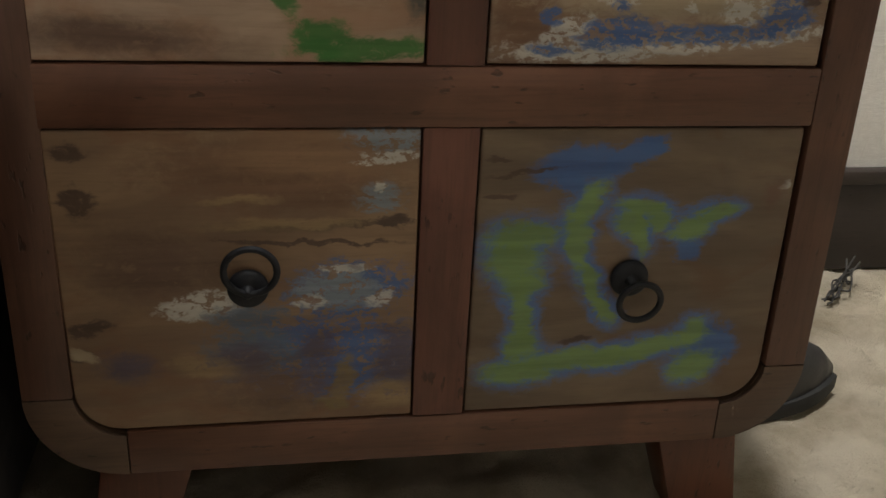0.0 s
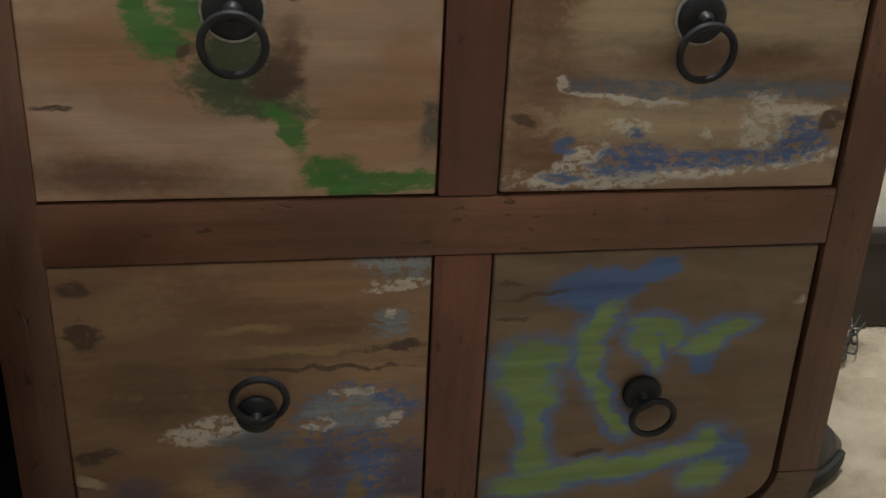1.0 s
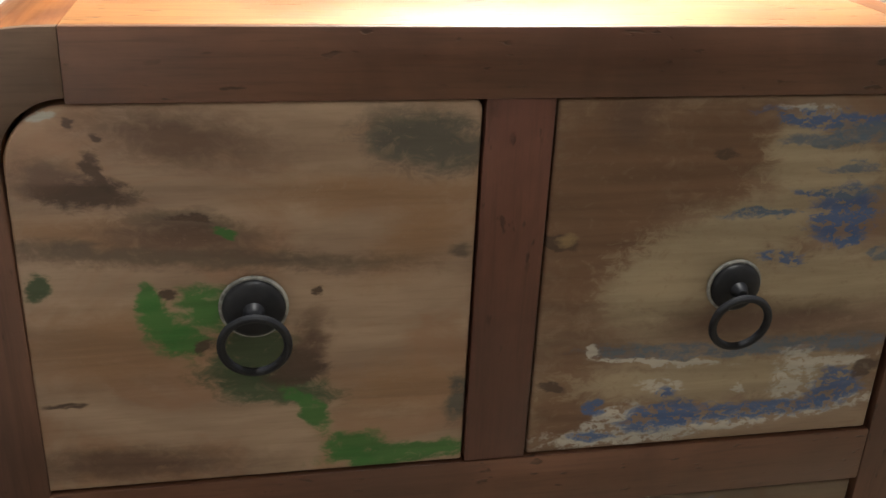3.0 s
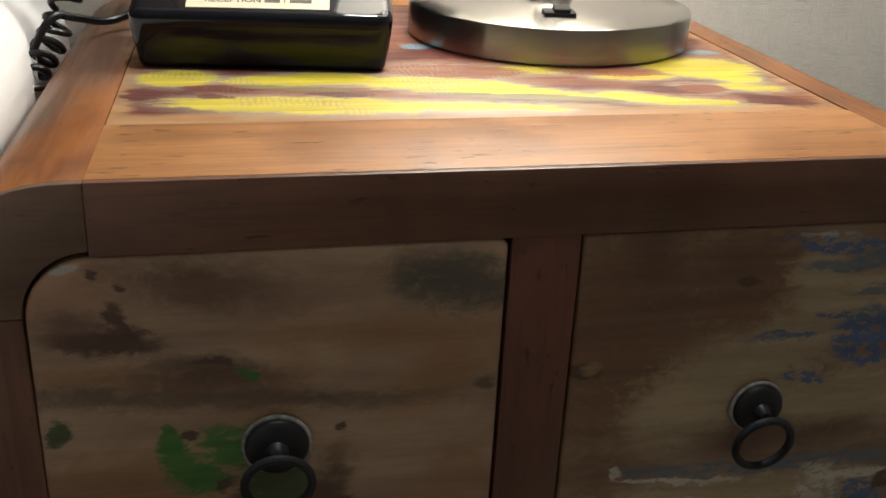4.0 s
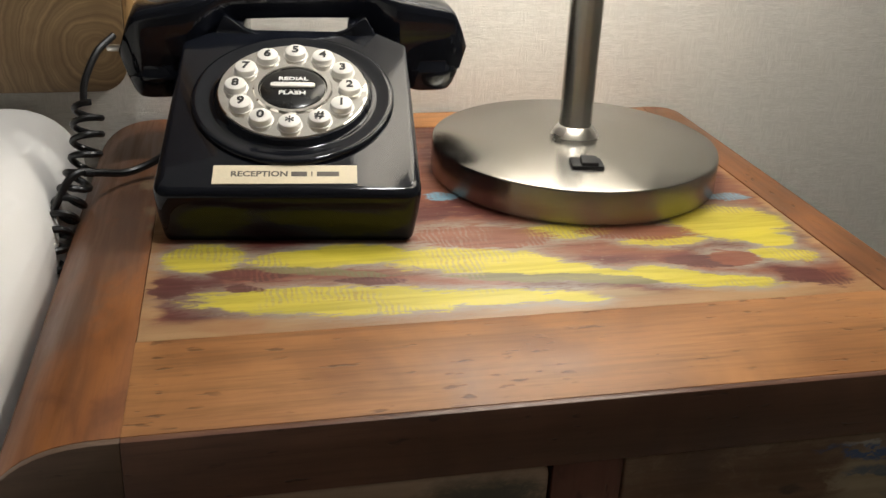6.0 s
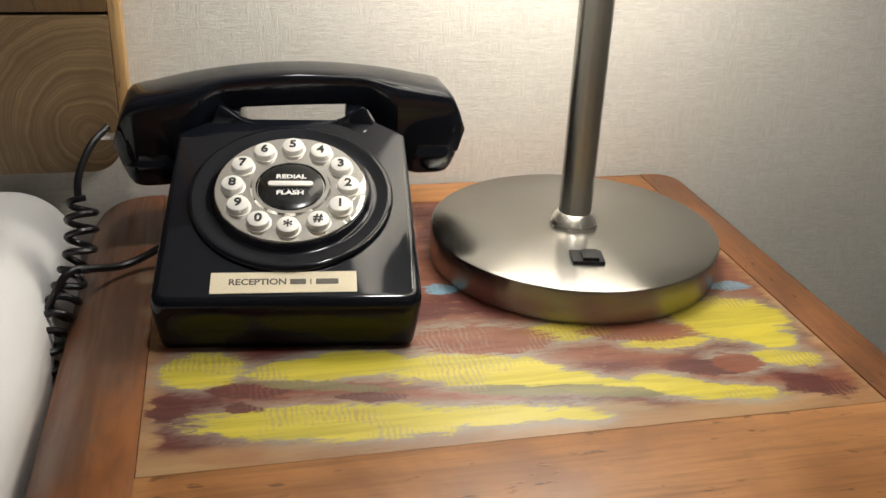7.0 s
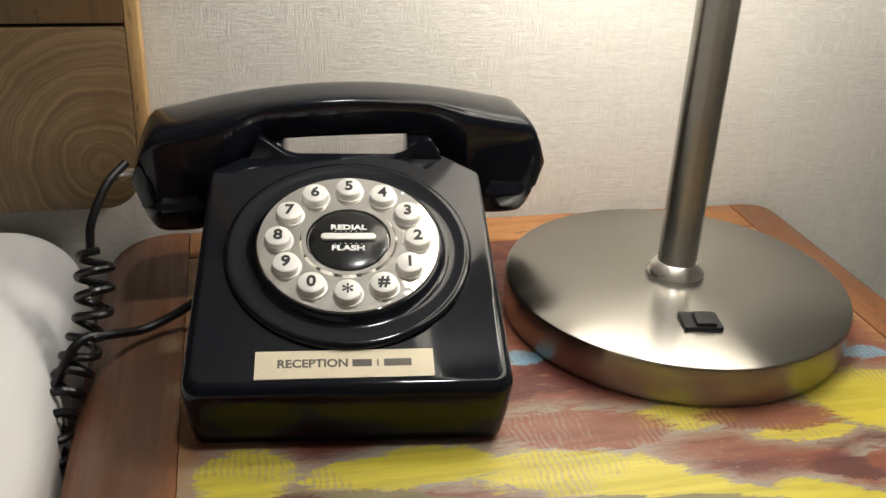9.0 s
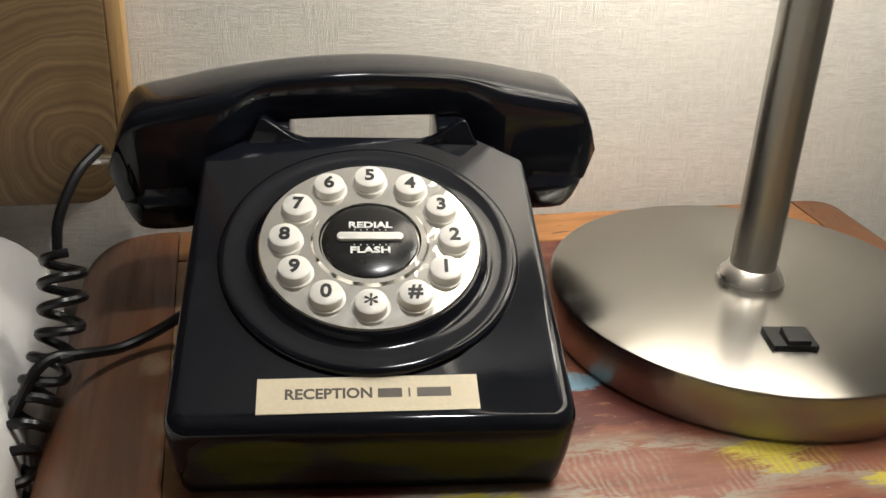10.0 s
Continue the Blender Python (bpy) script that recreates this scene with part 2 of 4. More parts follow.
PAINT_TOP_B = [
    ("maroon", -0.1468, 0.1449, 0.0186, 0.0071, -9), ("olive", -0.1122, 0.1439, 0.0368, 0.0039, -13), ("maroon", -0.0835, 0.1284, 0.0157, 0.0048, -9),
    ("olive", 0.0399, 0.1155, 0.031, 0.0057, -14), ("maroon", -0.1889, 0.1347, 0.0098, 0.0103, -9), ("maroon", -0.1517, 0.1287, 0.0087, 0.0041, -9),
    ("olive", -0.0096, 0.1233, 0.0278, 0.0044, -13), ("maroon", 0.1108, 0.1291, 0.02, 0.0076, -9), ("brick", 0.1298, 0.1311, 0.0135, 0.0078, -9),
    ("maroon", 0.1666, 0.1013, 0.0181, 0.0102, -24), ("tan", 0.0462, 0.0981, 0.0184, 0.0043, -9), ("brick", -0.0115, 0.1783, 0.0407, 0.0145, -9),
    ("brick", 0.0876, 0.1737, 0.0318, 0.0099, -8), ("sky", -0.0213, 0.2447, 0.0097, 0.0064, -8), ("sky", 0.1715, 0.2224, 0.0134, 0.0061, -8),
]
PAINT_TOP = PAINT_TOP_A + PAINT_TOP_B
PAINT_TOPL = [
    ("tan", -0.2102, 0.2858, 0.005, 0.0069, -8), ("tan", -0.2141, 0.2925, 0.0029, 0.0039, -8), ("tan", -0.205, 0.2388, 0.004, 0.0067, -9),
    ("tan", -0.2051, 0.2164, 0.0026, 0.0038, -9),
]
PAINTS = {
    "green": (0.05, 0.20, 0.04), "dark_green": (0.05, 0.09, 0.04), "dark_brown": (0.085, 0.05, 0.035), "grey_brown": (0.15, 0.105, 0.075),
    "stain_shade": (0.15, 0.085, 0.058), "warm": (0.33, 0.19, 0.105), "slate": (0.10, 0.095, 0.08), "pale": (0.5, 0.5, 0.47), "red_brown": (0.2, 0.105, 0.06), "tan": (0.34, 0.23, 0.12),
    "pale_tan": (0.45, 0.36, 0.245), "maroon": (0.115, 0.033, 0.027), "olive": (0.2, 0.175, 0.08), "blue": (0.062, 0.14, 0.36), "slate_blue": (0.115, 0.165, 0.24), "pale_blue": (0.25, 0.3, 0.35),
    "white": (0.62, 0.6, 0.55), "violet": (0.11, 0.085, 0.12), "ochre": (0.25, 0.175, 0.08), "lime": (0.20, 0.32, 0.10),
    "yellow": (0.60, 0.50, 0.042), "brick": (0.26, 0.085, 0.045), "sky": (0.2, 0.38, 0.5),
}


SOFT = {"stain_shade": 0.75, "warm": 0.85, "grey_brown": 0.55, "slate": 0.45, "red_brown": 0.5, "violet": 0.6, "pale_tan": 0.4, "tan": 0.6, "slate_blue": 0.28, "white": 0.24, "blue": 0.26}


def blob(nt, uv, rough, x, y, rx, ry, angle, soft=0.35, grow=0.0):
    """1 inside a ragged ellipse of paint."""
    m = node(nt, "Mapping", vector_type="TEXTURE")
    plug(nt, m.inputs["Vector"], uv)
    m.inputs["Location"].default_value = (x, y, 0)
    m.inputs["Rotation"].default_value = (0, 0, radians(angle))
    m.inputs["Scale"].default_value = (rx * 1.14 + grow, ry * 1.14 + grow, 1)
    d = calc(nt, "ADD", vec(nt, "LENGTH", m.outputs[0]), rough)
    return spread(nt, d, 1 + soft, 1 - soft)


def flat_uv(nt, axes):
    """Object coordinates laid flat on a face: axes names the two that span it."""
    s = node(nt, "SeparateXYZ")
    plug(nt, s.inputs[0], place(nt))
    c = node(nt, "CombineXYZ")
    for k, a in enumerate(axes):
        nt.links.new(s.outputs["XYZ".index(a)], c.inputs[k])
    return c.outputs[0]


def painted_wood(name, axes, light, dark, blobs, halo=None, halo_of=(), seed=0.0, wear=0.5, soft=0.3, speck=False, gloss=0.42, margin=None, weave=False, stroke=False):
    """Old planks with the remains of several coats of paint."""
    m, nt, b = material(name, gloss)
    uv = flat_uv(nt, axes)
    off = vec(nt, "ADD", uv, (seed, seed * 0.7, seed))
    grain = noise_of(nt, scaled(nt, off, (7, 95, 1)), 1.0, 7, 0.62, 0.4)
    broad = noise_of(nt, scaled(nt, off, (9, 26, 1)), 1.0, 3, 0.5, 0.8)
    fine = noise_of(nt, scaled(nt, off, (60, 700, 1)), 1.0, 3, 0.6)
    wood = blend(nt, spread(nt, broad, 0.3, 0.7), dark, light)
    wood = blend(nt, spread(nt, grain, 0.42, 0.75, 0.0, 0.24), wood, [c * 0.42 for c in dark])
    wood = blend(nt, spread(nt, fine, 0.45, 0.8, 0.0, 0.2), wood, [c * 0.5 for c in dark])
    shove = vec(nt, "SUBTRACT", noise_of(nt, scaled(nt, off, (48, 150, 1) if stroke else (40, 75, 1)), 1.0, 4, 0.6, colour=True), (0.5, 0.5, 0.5))
    ragged = vec(nt, "ADD", uv, scaled(nt, shove, (0.024, 0.010, 0) if stroke else (0.022, 0.016, 0)))
    flake = noise_of(nt, scaled(nt, off, (75, 330, 1) if stroke else (95, 140, 1)), 1.0, 6, 0.7, 0.6)
    chip = noise_of(nt, scaled(nt, off, (120, 190, 1)), 1.0, 5, 0.68, 0.3)
    warm = noise_of(nt, scaled(nt, off, (11, 17, 1)), 1.0, 4, 0.6, 1.0)
    wood = blend(nt, spread(nt, warm, 0.48, 0.66, 0.0, 0.65), wood, [dark[0] * 1.05, dark[1] * 0.84, dark[2] * 0.7])
    rough = calc(nt, "MULTIPLY", calc(nt, "SUBTRACT", flake, 0.5), 0.9 + wear * 1.6)
    colour = wood
    if margin:
        x0, x1, y0, y1 = margin
        s = node(nt, "SeparateXYZ")
        plug(nt, s.inputs[0], ragged)
        inner = calc(nt, "MINIMUM", calc(nt, "MINIMUM", calc(nt, "SUBTRACT", s.outputs[0], x0), calc(nt, "SUBTRACT", x1, s.outputs[0])),
                     calc(nt, "MINIMUM", calc(nt, "SUBTRACT", s.outputs[1], y0), calc(nt, "SUBTRACT", y1, s.outputs[1])))
        patch = calc(nt, "MULTIPLY", spread(nt, inner, 0.0, 0.010), spread(nt, flake, 0.26, 0.42))
        base = blend(nt, spread(nt, warm, 0.42, 0.56), (0.115, 0.028, 0.022), (0.235, 0.082, 0.044))
        base = blend(nt, spread(nt, grain, 0.46, 0.7, 0.0, 0.55), base, (0.075, 0.022, 0.02))
        base = blend(nt, spread(nt, chip, 0.6, 0.72, 0.0, 0.5), base, (0.33, 0.27, 0.2))
        colour = blend(nt, patch, colour, base)
    if halo:
        for kind, *where in blobs:
            if kind in halo_of:
                fac = calc(nt, "MULTIPLY", blob(nt, ragged, rough, *where, soft=0.3, grow=halo[1]), spread(nt, flake, 0.36, 0.56, 0.12, 0.9))
                colour = blend(nt, fac, colour, halo[0])
    for kind, *where in blobs:
        fac = calc(nt, "MULTIPLY", blob(nt, ragged, rough, *where, soft=SOFT.get(kind, soft)), spread(nt, flake, 0.3, 0.46, 1.0 - wear, 0.94))
        if speck and kind == "slate_blue":
            fac = calc(nt, "MULTIPLY", fac, spread(nt, chip, 0.38, 0.54, 0.35, 0.9))
        if speck and kind in ("white", "blue", "pale_blue"):
            fac = calc(nt, "MULTIPLY", fac, spread(nt, chip, 0.42 if kind == "white" else 0.43, 0.50, 0.08, 0.97))
        if weave:
            w = node(nt, "TexWave", wave_type="BANDS", bands_direction="X")
            plug(nt, w.inputs["Vector"], uv)
            w.inputs["Scale"].default_value, w.inputs["Distortion"].default_value = 95, 6.0
            thin = calc(nt, "MULTIPLY", spread(nt, w.outputs[1], 0.35, 0.75, 0.0, 0.42), spread(nt, warm, 0.5, 0.6))
            fac = calc(nt, "MULTIPLY", fac, calc(nt, "SUBTRACT", 1.0, thin))
        tone = PAINTS[kind]
        colour = blend(nt, fac, colour, blend(nt, spread(nt, grain, 0.35, 0.7), tone, [c * 0.72 for c in tone]))
    nt.links.new(colour, b.inputs["Base Color"])
    plug(nt, b.inputs["Roughness"], spread(nt, grain, 0.3, 0.7, gloss - 0.08, gloss + 0.14))
    high = calc(nt, "ADD", calc(nt, "MULTIPLY", grain, -0.6), calc(nt, "MULTIPLY", flake, 0.35))
    bump(nt, b, high, 0.4, 0.0006)
    return m


def varnished_wood(name, light, dark, along, seed=0.0, rough=0.38):
    """Plain reddish varnished timber with dents; along: the axis of the grain."""
    m, nt, b = material(name, rough)
    p = vec(nt, "ADD", place(nt), (seed, seed * 1.7, seed * 0.6))
    stretch, thin = [120, 120, 120], [420, 420, 420]
    k = "XYZ".index(along)
    stretch[k], thin[k] = 7, 28
    grain = noise_of(nt, scaled(nt, p, stretch), 1.0, 6, 0.6, 0.5)
    fine = noise_of(nt, scaled(nt, p, thin), 1.0, 3, 0.6)
    broad = noise_of(nt, p, 11.0, 4, 0.55, 0.8)
    pock = [210, 210, 210]
    pock[k] = 70
    dents = noise_of(nt, scaled(nt, p, pock), 1.0, 2, 0.5)
    spots = spread(nt, noise_of(nt, p, 24.0, 2), 0.44, 0.58)
    colour = blend(nt, spread(nt, broad, 0.3, 0.72), dark, light)
    colour = blend(nt, spread(nt, grain, 0.42, 0.75, 0.0, 0.5), colour, [c * 0.55 for c in dark])
    colour = blend(nt, spread(nt, fine, 0.45, 0.75, 0.0, 0.36), colour, [c * 0.6 for c in dark])
    dents = calc(nt, "MULTIPLY", spread(nt, dents, 0.62, 0.7), spots)
    colour = blend(nt, calc(nt, "MULTIPLY", dents, 0.7), colour, [c * 0.3 for c in dark])
    nt.links.new(colour, b.inputs["Base Color"])
    plug(nt, b.inputs["Roughness"], spread(nt, broad, 0.3, 0.7, rough - 0.07, rough + 0.12))
    bump(nt, b, calc(nt, "SUBTRACT", calc(nt, "MULTIPLY", grain, -0.5), dents), 0.35, 0.0008)
    return m


def plain(name, colour, rough=0.5, metal=0.0, spec=0.5, speck=0.12, scale=180.0, lift=0.05):
    m, nt, b = material(name, rough, metal, spec)
    n = noise_of(nt, place(nt), scale, 3)
    n2 = noise_of(nt, place(nt), scale / 12, 3)
    c = blend(nt, spread(nt, calc(nt, "MULTIPLY", calc(nt, "ADD", n, n2), 0.5), 0.3, 0.7), [v * (1 - speck) for v in colour], [min(1, v * (1 + speck)) for v in colour])
    nt.links.new(c, b.inputs["Base Color"])
    plug(nt, b.inputs["Roughness"], spread(nt, n2, 0.3, 0.7, max(0.02, rough * 0.85), min(1, rough * 1.2)))
    if lift:
        bump(nt, b, n, lift, 0.0005)
    return m


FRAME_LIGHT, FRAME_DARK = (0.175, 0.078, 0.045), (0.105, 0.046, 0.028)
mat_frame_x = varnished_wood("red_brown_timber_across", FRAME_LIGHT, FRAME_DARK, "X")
mat_frame_z = varnished_wood("red_brown_timber_upright", (0.17, 0.066, 0.042), (0.104, 0.039, 0.027), "Z", 3.1)
mat_shell = varnished_wood("red_brown_timber_deep", (0.28, 0.11, 0.037), (0.14, 0.053, 0.02), "Y", 5.7, 0.46)
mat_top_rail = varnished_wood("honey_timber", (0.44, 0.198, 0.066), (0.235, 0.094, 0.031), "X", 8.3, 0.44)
mat_side = varnished_wood("red_brown_timber_side", (0.15, 0.070, 0.043), (0.09, 0.041, 0.027), "Z", 21.0, 0.42)
mat_corner = varnished_wood("worn_corner_timber", (0.15, 0.09, 0.057), (0.09, 0.053, 0.035), "X", 23.0, 0.5)
mat_leg = varnished_wood("leg_timber", (0.17, 0.06, 0.03), (0.09, 0.03, 0.016), "Z", 9.9)
mat_gap_shade = plain("gap_shade", (0.012, 0.009, 0.007), 0.9, speck=0.3)
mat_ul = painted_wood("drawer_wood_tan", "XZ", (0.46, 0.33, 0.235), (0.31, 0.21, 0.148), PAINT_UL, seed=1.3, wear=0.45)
mat_ur = painted_wood("drawer_wood_blue_white", "XZ", (0.34, 0.245, 0.172), (0.21, 0.135, 0.09), PAINT_UR, seed=4.9, wear=0.55, speck=True)
mat_ll = painted_wood("drawer_wood_brown_blue", "XZ", (0.31, 0.2, 0.118), (0.2, 0.122, 0.074), PAINT_LL, seed=7.7, wear=0.7, speck=True)
mat_lr = painted_wood("drawer_wood_lime_blue", "XZ", (0.2, 0.142, 0.092), (0.13, 0.09, 0.06), PAINT_LR, ((0.075, 0.165, 0.42), 0.0058), ("lime",), seed=2.2, wear=0.3, soft=0.4)
mat_top = painted_wood("top_wood_yellow_maroon", "XY", (0.42, 0.25, 0.12), (0.30, 0.16, 0.075), PAINT_TOP, ((0.31, 0.28, 0.225), 0.0062), ("yellow", "brick"), seed=6.1, wear=0.2,
                       gloss=0.46, margin=(-0.2, 0.196, 0.091, 0.41), weave=True, stroke=True, soft=0.11)
# Dark blobs on this strip stand for mottling and for the telephone's shadow.
mat_chipped = painted_wood("red_brown_timber_chipped", "YX", (0.29, 0.102, 0.027), (0.105, 0.036, 0.012), [(k, y, x, b, a, 0) for k, x, y, a, b, turn in PAINT_TOPL] + [("stain_shade", 0.22, -0.225, 0.07, 0.02, 0), ("stain_shade", 0.36, -0.24, 0.06, 0.02, 0), ("stain_shade", 0.12, -0.24, 0.03, 0.012, 0)], seed=3.3, wear=0.5, gloss=0.44)
mat_iron = plain("black_iron", (0.014, 0.015, 0.019), 0.48, 0.0, 0.3, speck=0.3, lift=0.15)
mat_halo = plain("worn_grey_ring", (0.27, 0.27, 0.26), 0.6, 0.0, speck=0.6, scale=260, lift=0.3)


def glossy_black():
    m, nt, b = material("glossy_black_plastic", 0.07, 0.0, 0.33)
    n = noise_of(nt, place(nt), 30, 3)
    nt.links.new(blend(nt, n, (0.004, 0.005, 0.008), (0.007, 0.008, 0.012)), b.inputs["Base Color"])
    plug(nt, b.inputs["Roughness"], spread(nt, noise_of(nt, place(nt), 14, 5), 0.35, 0.75, 0.05, 0.13))
    return m


mat_black = glossy_black()
mat_cord = plain("black_cord_rubber", (0.006, 0.006, 0.007), 0.34, lift=0.1)
mat_key = plain("white_key_plastic", (0.72, 0.7, 0.66), 0.3, speck=0.04)
mat_ink = plain("black_ink", (0.012, 0.012, 0.012), 0.5)
mat_print = plain("white_print", (0.75, 0.75, 0.73), 0.5, speck=0.04)
mat_label = plain("cream_paper_tape", (0.66, 0.58, 0.42), 0.6, speck=0.06, scale=700, lift=0.1)
mat_label_ink = plain("grey_brown_ink", (0.09, 0.075, 0.06), 0.6)


def chrome_mirror():
    m, nt, b = material("crinkled_chrome_foil", 0.06, 1.0)
    b.inputs["Base Color"].default_value = (0.82, 0.8, 0.76, 1)
    bump(nt, b, noise_of(nt, place(nt), 55, 2, 0.4, 1.2), 0.35, 0.0015)
    return m


mat_chrome = chrome_mirror()
mat_disc = plain("scuffed_black_disc", (0.012, 0.012, 0.012), 0.16, 0.0, 0.4, speck=0.5, scale=90, lift=0.0)


def brushed_steel(name, axis_x, axis_y, radial):
    m, nt, b = material(name, 0.3, 1.0)
    p = vec(nt, "SUBTRACT", place(nt), (axis_x, axis_y, 0))
    s = node(nt, "SeparateXYZ")
    plug(nt, s.inputs[0], p)
    r = calc(nt, "SQRT", calc(nt, "ADD", calc(nt, "POWER", s.outputs[0], 2.0), calc(nt, "POWER", s.outputs[1], 2.0)))
    c = node(nt, "CombineXYZ")
    plug(nt, c.inputs[0], calc(nt, "MULTIPLY", r, 1500.0 if radial else 60.0))
    plug(nt, c.inputs[1], calc(nt, "MULTIPLY", s.outputs[2], 900.0))
    lines = noise_of(nt, c.outputs[0], 1.0, 3, 0.6)
    nt.links.new(blend(nt, lines, (0.32, 0.31, 0.285), (0.36, 0.345, 0.318)), b.inputs["Base Color"])
    b.inputs["Roughness"].default_value = 0.25
    b.inputs["Anisotropic"].default_value, b.inputs["Anisotropic Rotation"].default_value = 0.85, 0.25
    t = node(nt, "Tangent", direction_type="RADIAL", axis="Z")
    nt.links.new(t.outputs[0], b.inputs["Tangent"])
    return m


mat_steel = brushed_steel("brushed_steel", 0, 0, True)


def drawn_steel():
    """A tube brushed round and round, which draws its reflections out along its length."""
    m, nt, b = material("satin_steel", 0.3, 1.0)
    fine = noise_of(nt, scaled(nt, place(nt), (30, 30, 5000)), 1.0, 3, 0.6)
    nt.links.new(blend(nt, fine, (0.39, 0.375, 0.345), (0.43, 0.415, 0.38)), b.inputs["Base Color"])
    b.inputs["Roughness"].default_value = 0.27
    b.inputs["Anisotropic"].default_value, b.inputs["Anisotropic Rotation"].default_value = 0.88, 0.25
    nt.links.new(node(nt, "Tangent", direction_type="RADIAL", axis="Z").outputs[0], b.inputs["Tangent"])
    return m


mat_pole = drawn_steel()
mat_steel_bright = plain("polished_steel", (0.72, 0.7, 0.66), 0.27, 1.0, speck=0.04, lift=0)


def wallpaper():
    m, nt, b = material("woven_white_wallpaper", 0.75)
    p = place(nt)
    across = noise_of(nt, scaled(nt, p, (75, 1, 620)), 1.0, 4, 0.66, 1.2)
    upright = noise_of(nt, scaled(nt, p, (620, 1, 75)), 1.0, 4, 0.66, 1.2)
    which = spread(nt, noise_of(nt, p, 42, 4, 0.6, 0.8), 0.42, 0.60)
    weave = calc(nt, "ADD", calc(nt, "MULTIPLY", across, calc(nt, "SUBTRACT", 1.0, calc(nt, "MULTIPLY", which, 0.7))), calc(nt, "MULTIPLY", upright, calc(nt, "MULTIPLY", which, 0.7)))
    nt.links.new(blend(nt, spread(nt, weave, 0.36, 0.66), (0.63, 0.61, 0.565), (0.75, 0.73, 0.685)), b.inputs["Base Color"])
    bump(nt, b, weave, 0.75, 0.0011)
    return m


def carpet_pile():
    m, nt, b = material("beige_carpet", 0.95, 0, 0.1)
    p = place(nt)
    cells = node(nt, "TexVoronoi", feature="SMOOTH_F1")
    plug(nt, cells.inputs["Vector"], vec(nt, "ADD", p, scaled(nt, noise_of(nt, p, 18, 3, colour=True), (0.05, 0.05, 0))))
    cells.inputs["Scale"].default_value = 16
    tuft = noise_of(nt, p, 420, 4, 0.7)
    fac = calc(nt, "ADD", calc(nt, "MULTIPLY", cells.outputs["Distance"], 0.7), calc(nt, "MULTIPLY", noise_of(nt, p, 30, 5, 0.65), 0.55))
    nt.links.new(blend(nt, spread(nt, fac, 0.35, 0.95), (0.66, 0.585, 0.46), (0.34, 0.28, 0.19)), b.inputs["Base Color"])
    bump(nt, b, calc(nt, "SUBTRACT", calc(nt, "MULTIPLY", tuft, 0.5), calc(nt, "MULTIPLY", fac, 1.2)), 1.0, 0.012)
    return m


def ring_wood():
    """The sawn end of a log: growth rings round a pith, with an old lighter plank above."""
    m, nt, b = material("growth_ring_slab", 0.5)
    uv = flat_uv(nt, "XZ")
    warp = vec(nt, "ADD", uv, scaled(nt, vec(nt, "SUBTRACT", noise_of(nt, uv, 20, 4, colour=True), (0.5, 0.5, 0.5)), (0.017, 0.016, 0)))
    mp = node(nt, "Mapping", vector_type="TEXTURE")
    plug(nt, mp.inputs["Vector"], warp)
    mp.inputs["Location"].default_value = (-0.250, 0.659, 0)
    mp.inputs["Scale"].default_value = (1.0, 1.15, 1)
    far = vec(nt, "LENGTH", mp.outputs[0])
    rings = noise_of(nt, scaled(nt, vec(nt, "ADD", (0, 0, 0), far), (260, 0, 0)), 1.0, 6, 0.72)
    line = calc(nt, "SINE", calc(nt, "MULTIPLY", calc(nt, "ADD", far, calc(nt, "MULTIPLY", rings, 0.006)), 1450.0))
    colour = blend(nt, spread(nt, rings, 0.34, 0.66), (0.12, 0.074, 0.034), (0.26, 0.172, 0.085))
    colour = blend(nt, spread(nt, line, 0.1, 0.95, 0.0, 0.16), colour, (0.085, 0.045, 0.02))
    colour = blend(nt, spread(nt, noise_of(nt, uv, 22, 4), 0.45, 0.75, 0, 0.5), colour, (0.12, 0.07, 0.03))
    nt.links.new(colour, b.inputs["Base Color"])
    bump(nt, b, rings, 0.3, 0.0012)
    return m


def linen():
    m, nt, b = material("white_bed_linen", 0.85, 0, 0.2)
    p = place(nt)
    fold = noise_of(nt, scaled(nt, p, (9, 5, 6)), 1.0, 3, 0.5, 0.7)
    nt.links.new(blend(nt, fold, (0.70, 0.69, 0.67), (0.79, 0.78, 0.76)), b.inputs["Base Color"])
    weave = noise_of(nt, p, 1500, 2)
    bump(nt, b, calc(nt, "ADD", fold, calc(nt, "MULTIPLY", weave, 0.03)), 0.7, 0.02)
    return m


mat_wall, mat_carpet, mat_rings, mat_linen = wallpaper(), carpet_pile(), ring_wood(), linen()
mat_plank = varnished_wood("old_plank", (0.24, 0.14, 0.056), (0.15, 0.086, 0.035), "Z", 12.0, 0.5)
mat_sapwood = varnished_wood("pale_sapwood", (0.62, 0.40, 0.17), (0.48, 0.27, 0.1), "Z", 14.0, 0.5)
mat_skirting = varnished_wood("dark_skirting", (0.035, 0.024, 0.02), (0.02, 0.014, 0.012), "X", 16.0, 0.42)
mat_paint = plain("white_ceiling_paint", (0.78, 0.76, 0.72), 0.8, speck=0.03)
mat_bed_base = plain("dark_bed_fabric", (0.02, 0.018, 0.02), 0.9, speck=0.3, scale=500)
mat_leather = plain("black_leather", (0.014, 0.013, 0.014), 0.42, speck=0.3, scale=350, lift=0.25)
mat_rubber = plain("black_rubber", (0.012, 0.012, 0.012), 0.7)
mat_stitch = plain("grey_thread", (0.3, 0.3, 0.28), 0.8)
mat_strand = plain("dark_strands", (0.03, 0.027, 0.024), 0.7)
mat_shade = plain("lit_lampshade_cloth", (0.8, 0.76, 0.68), 0.8, speck=0.04, scale=900)
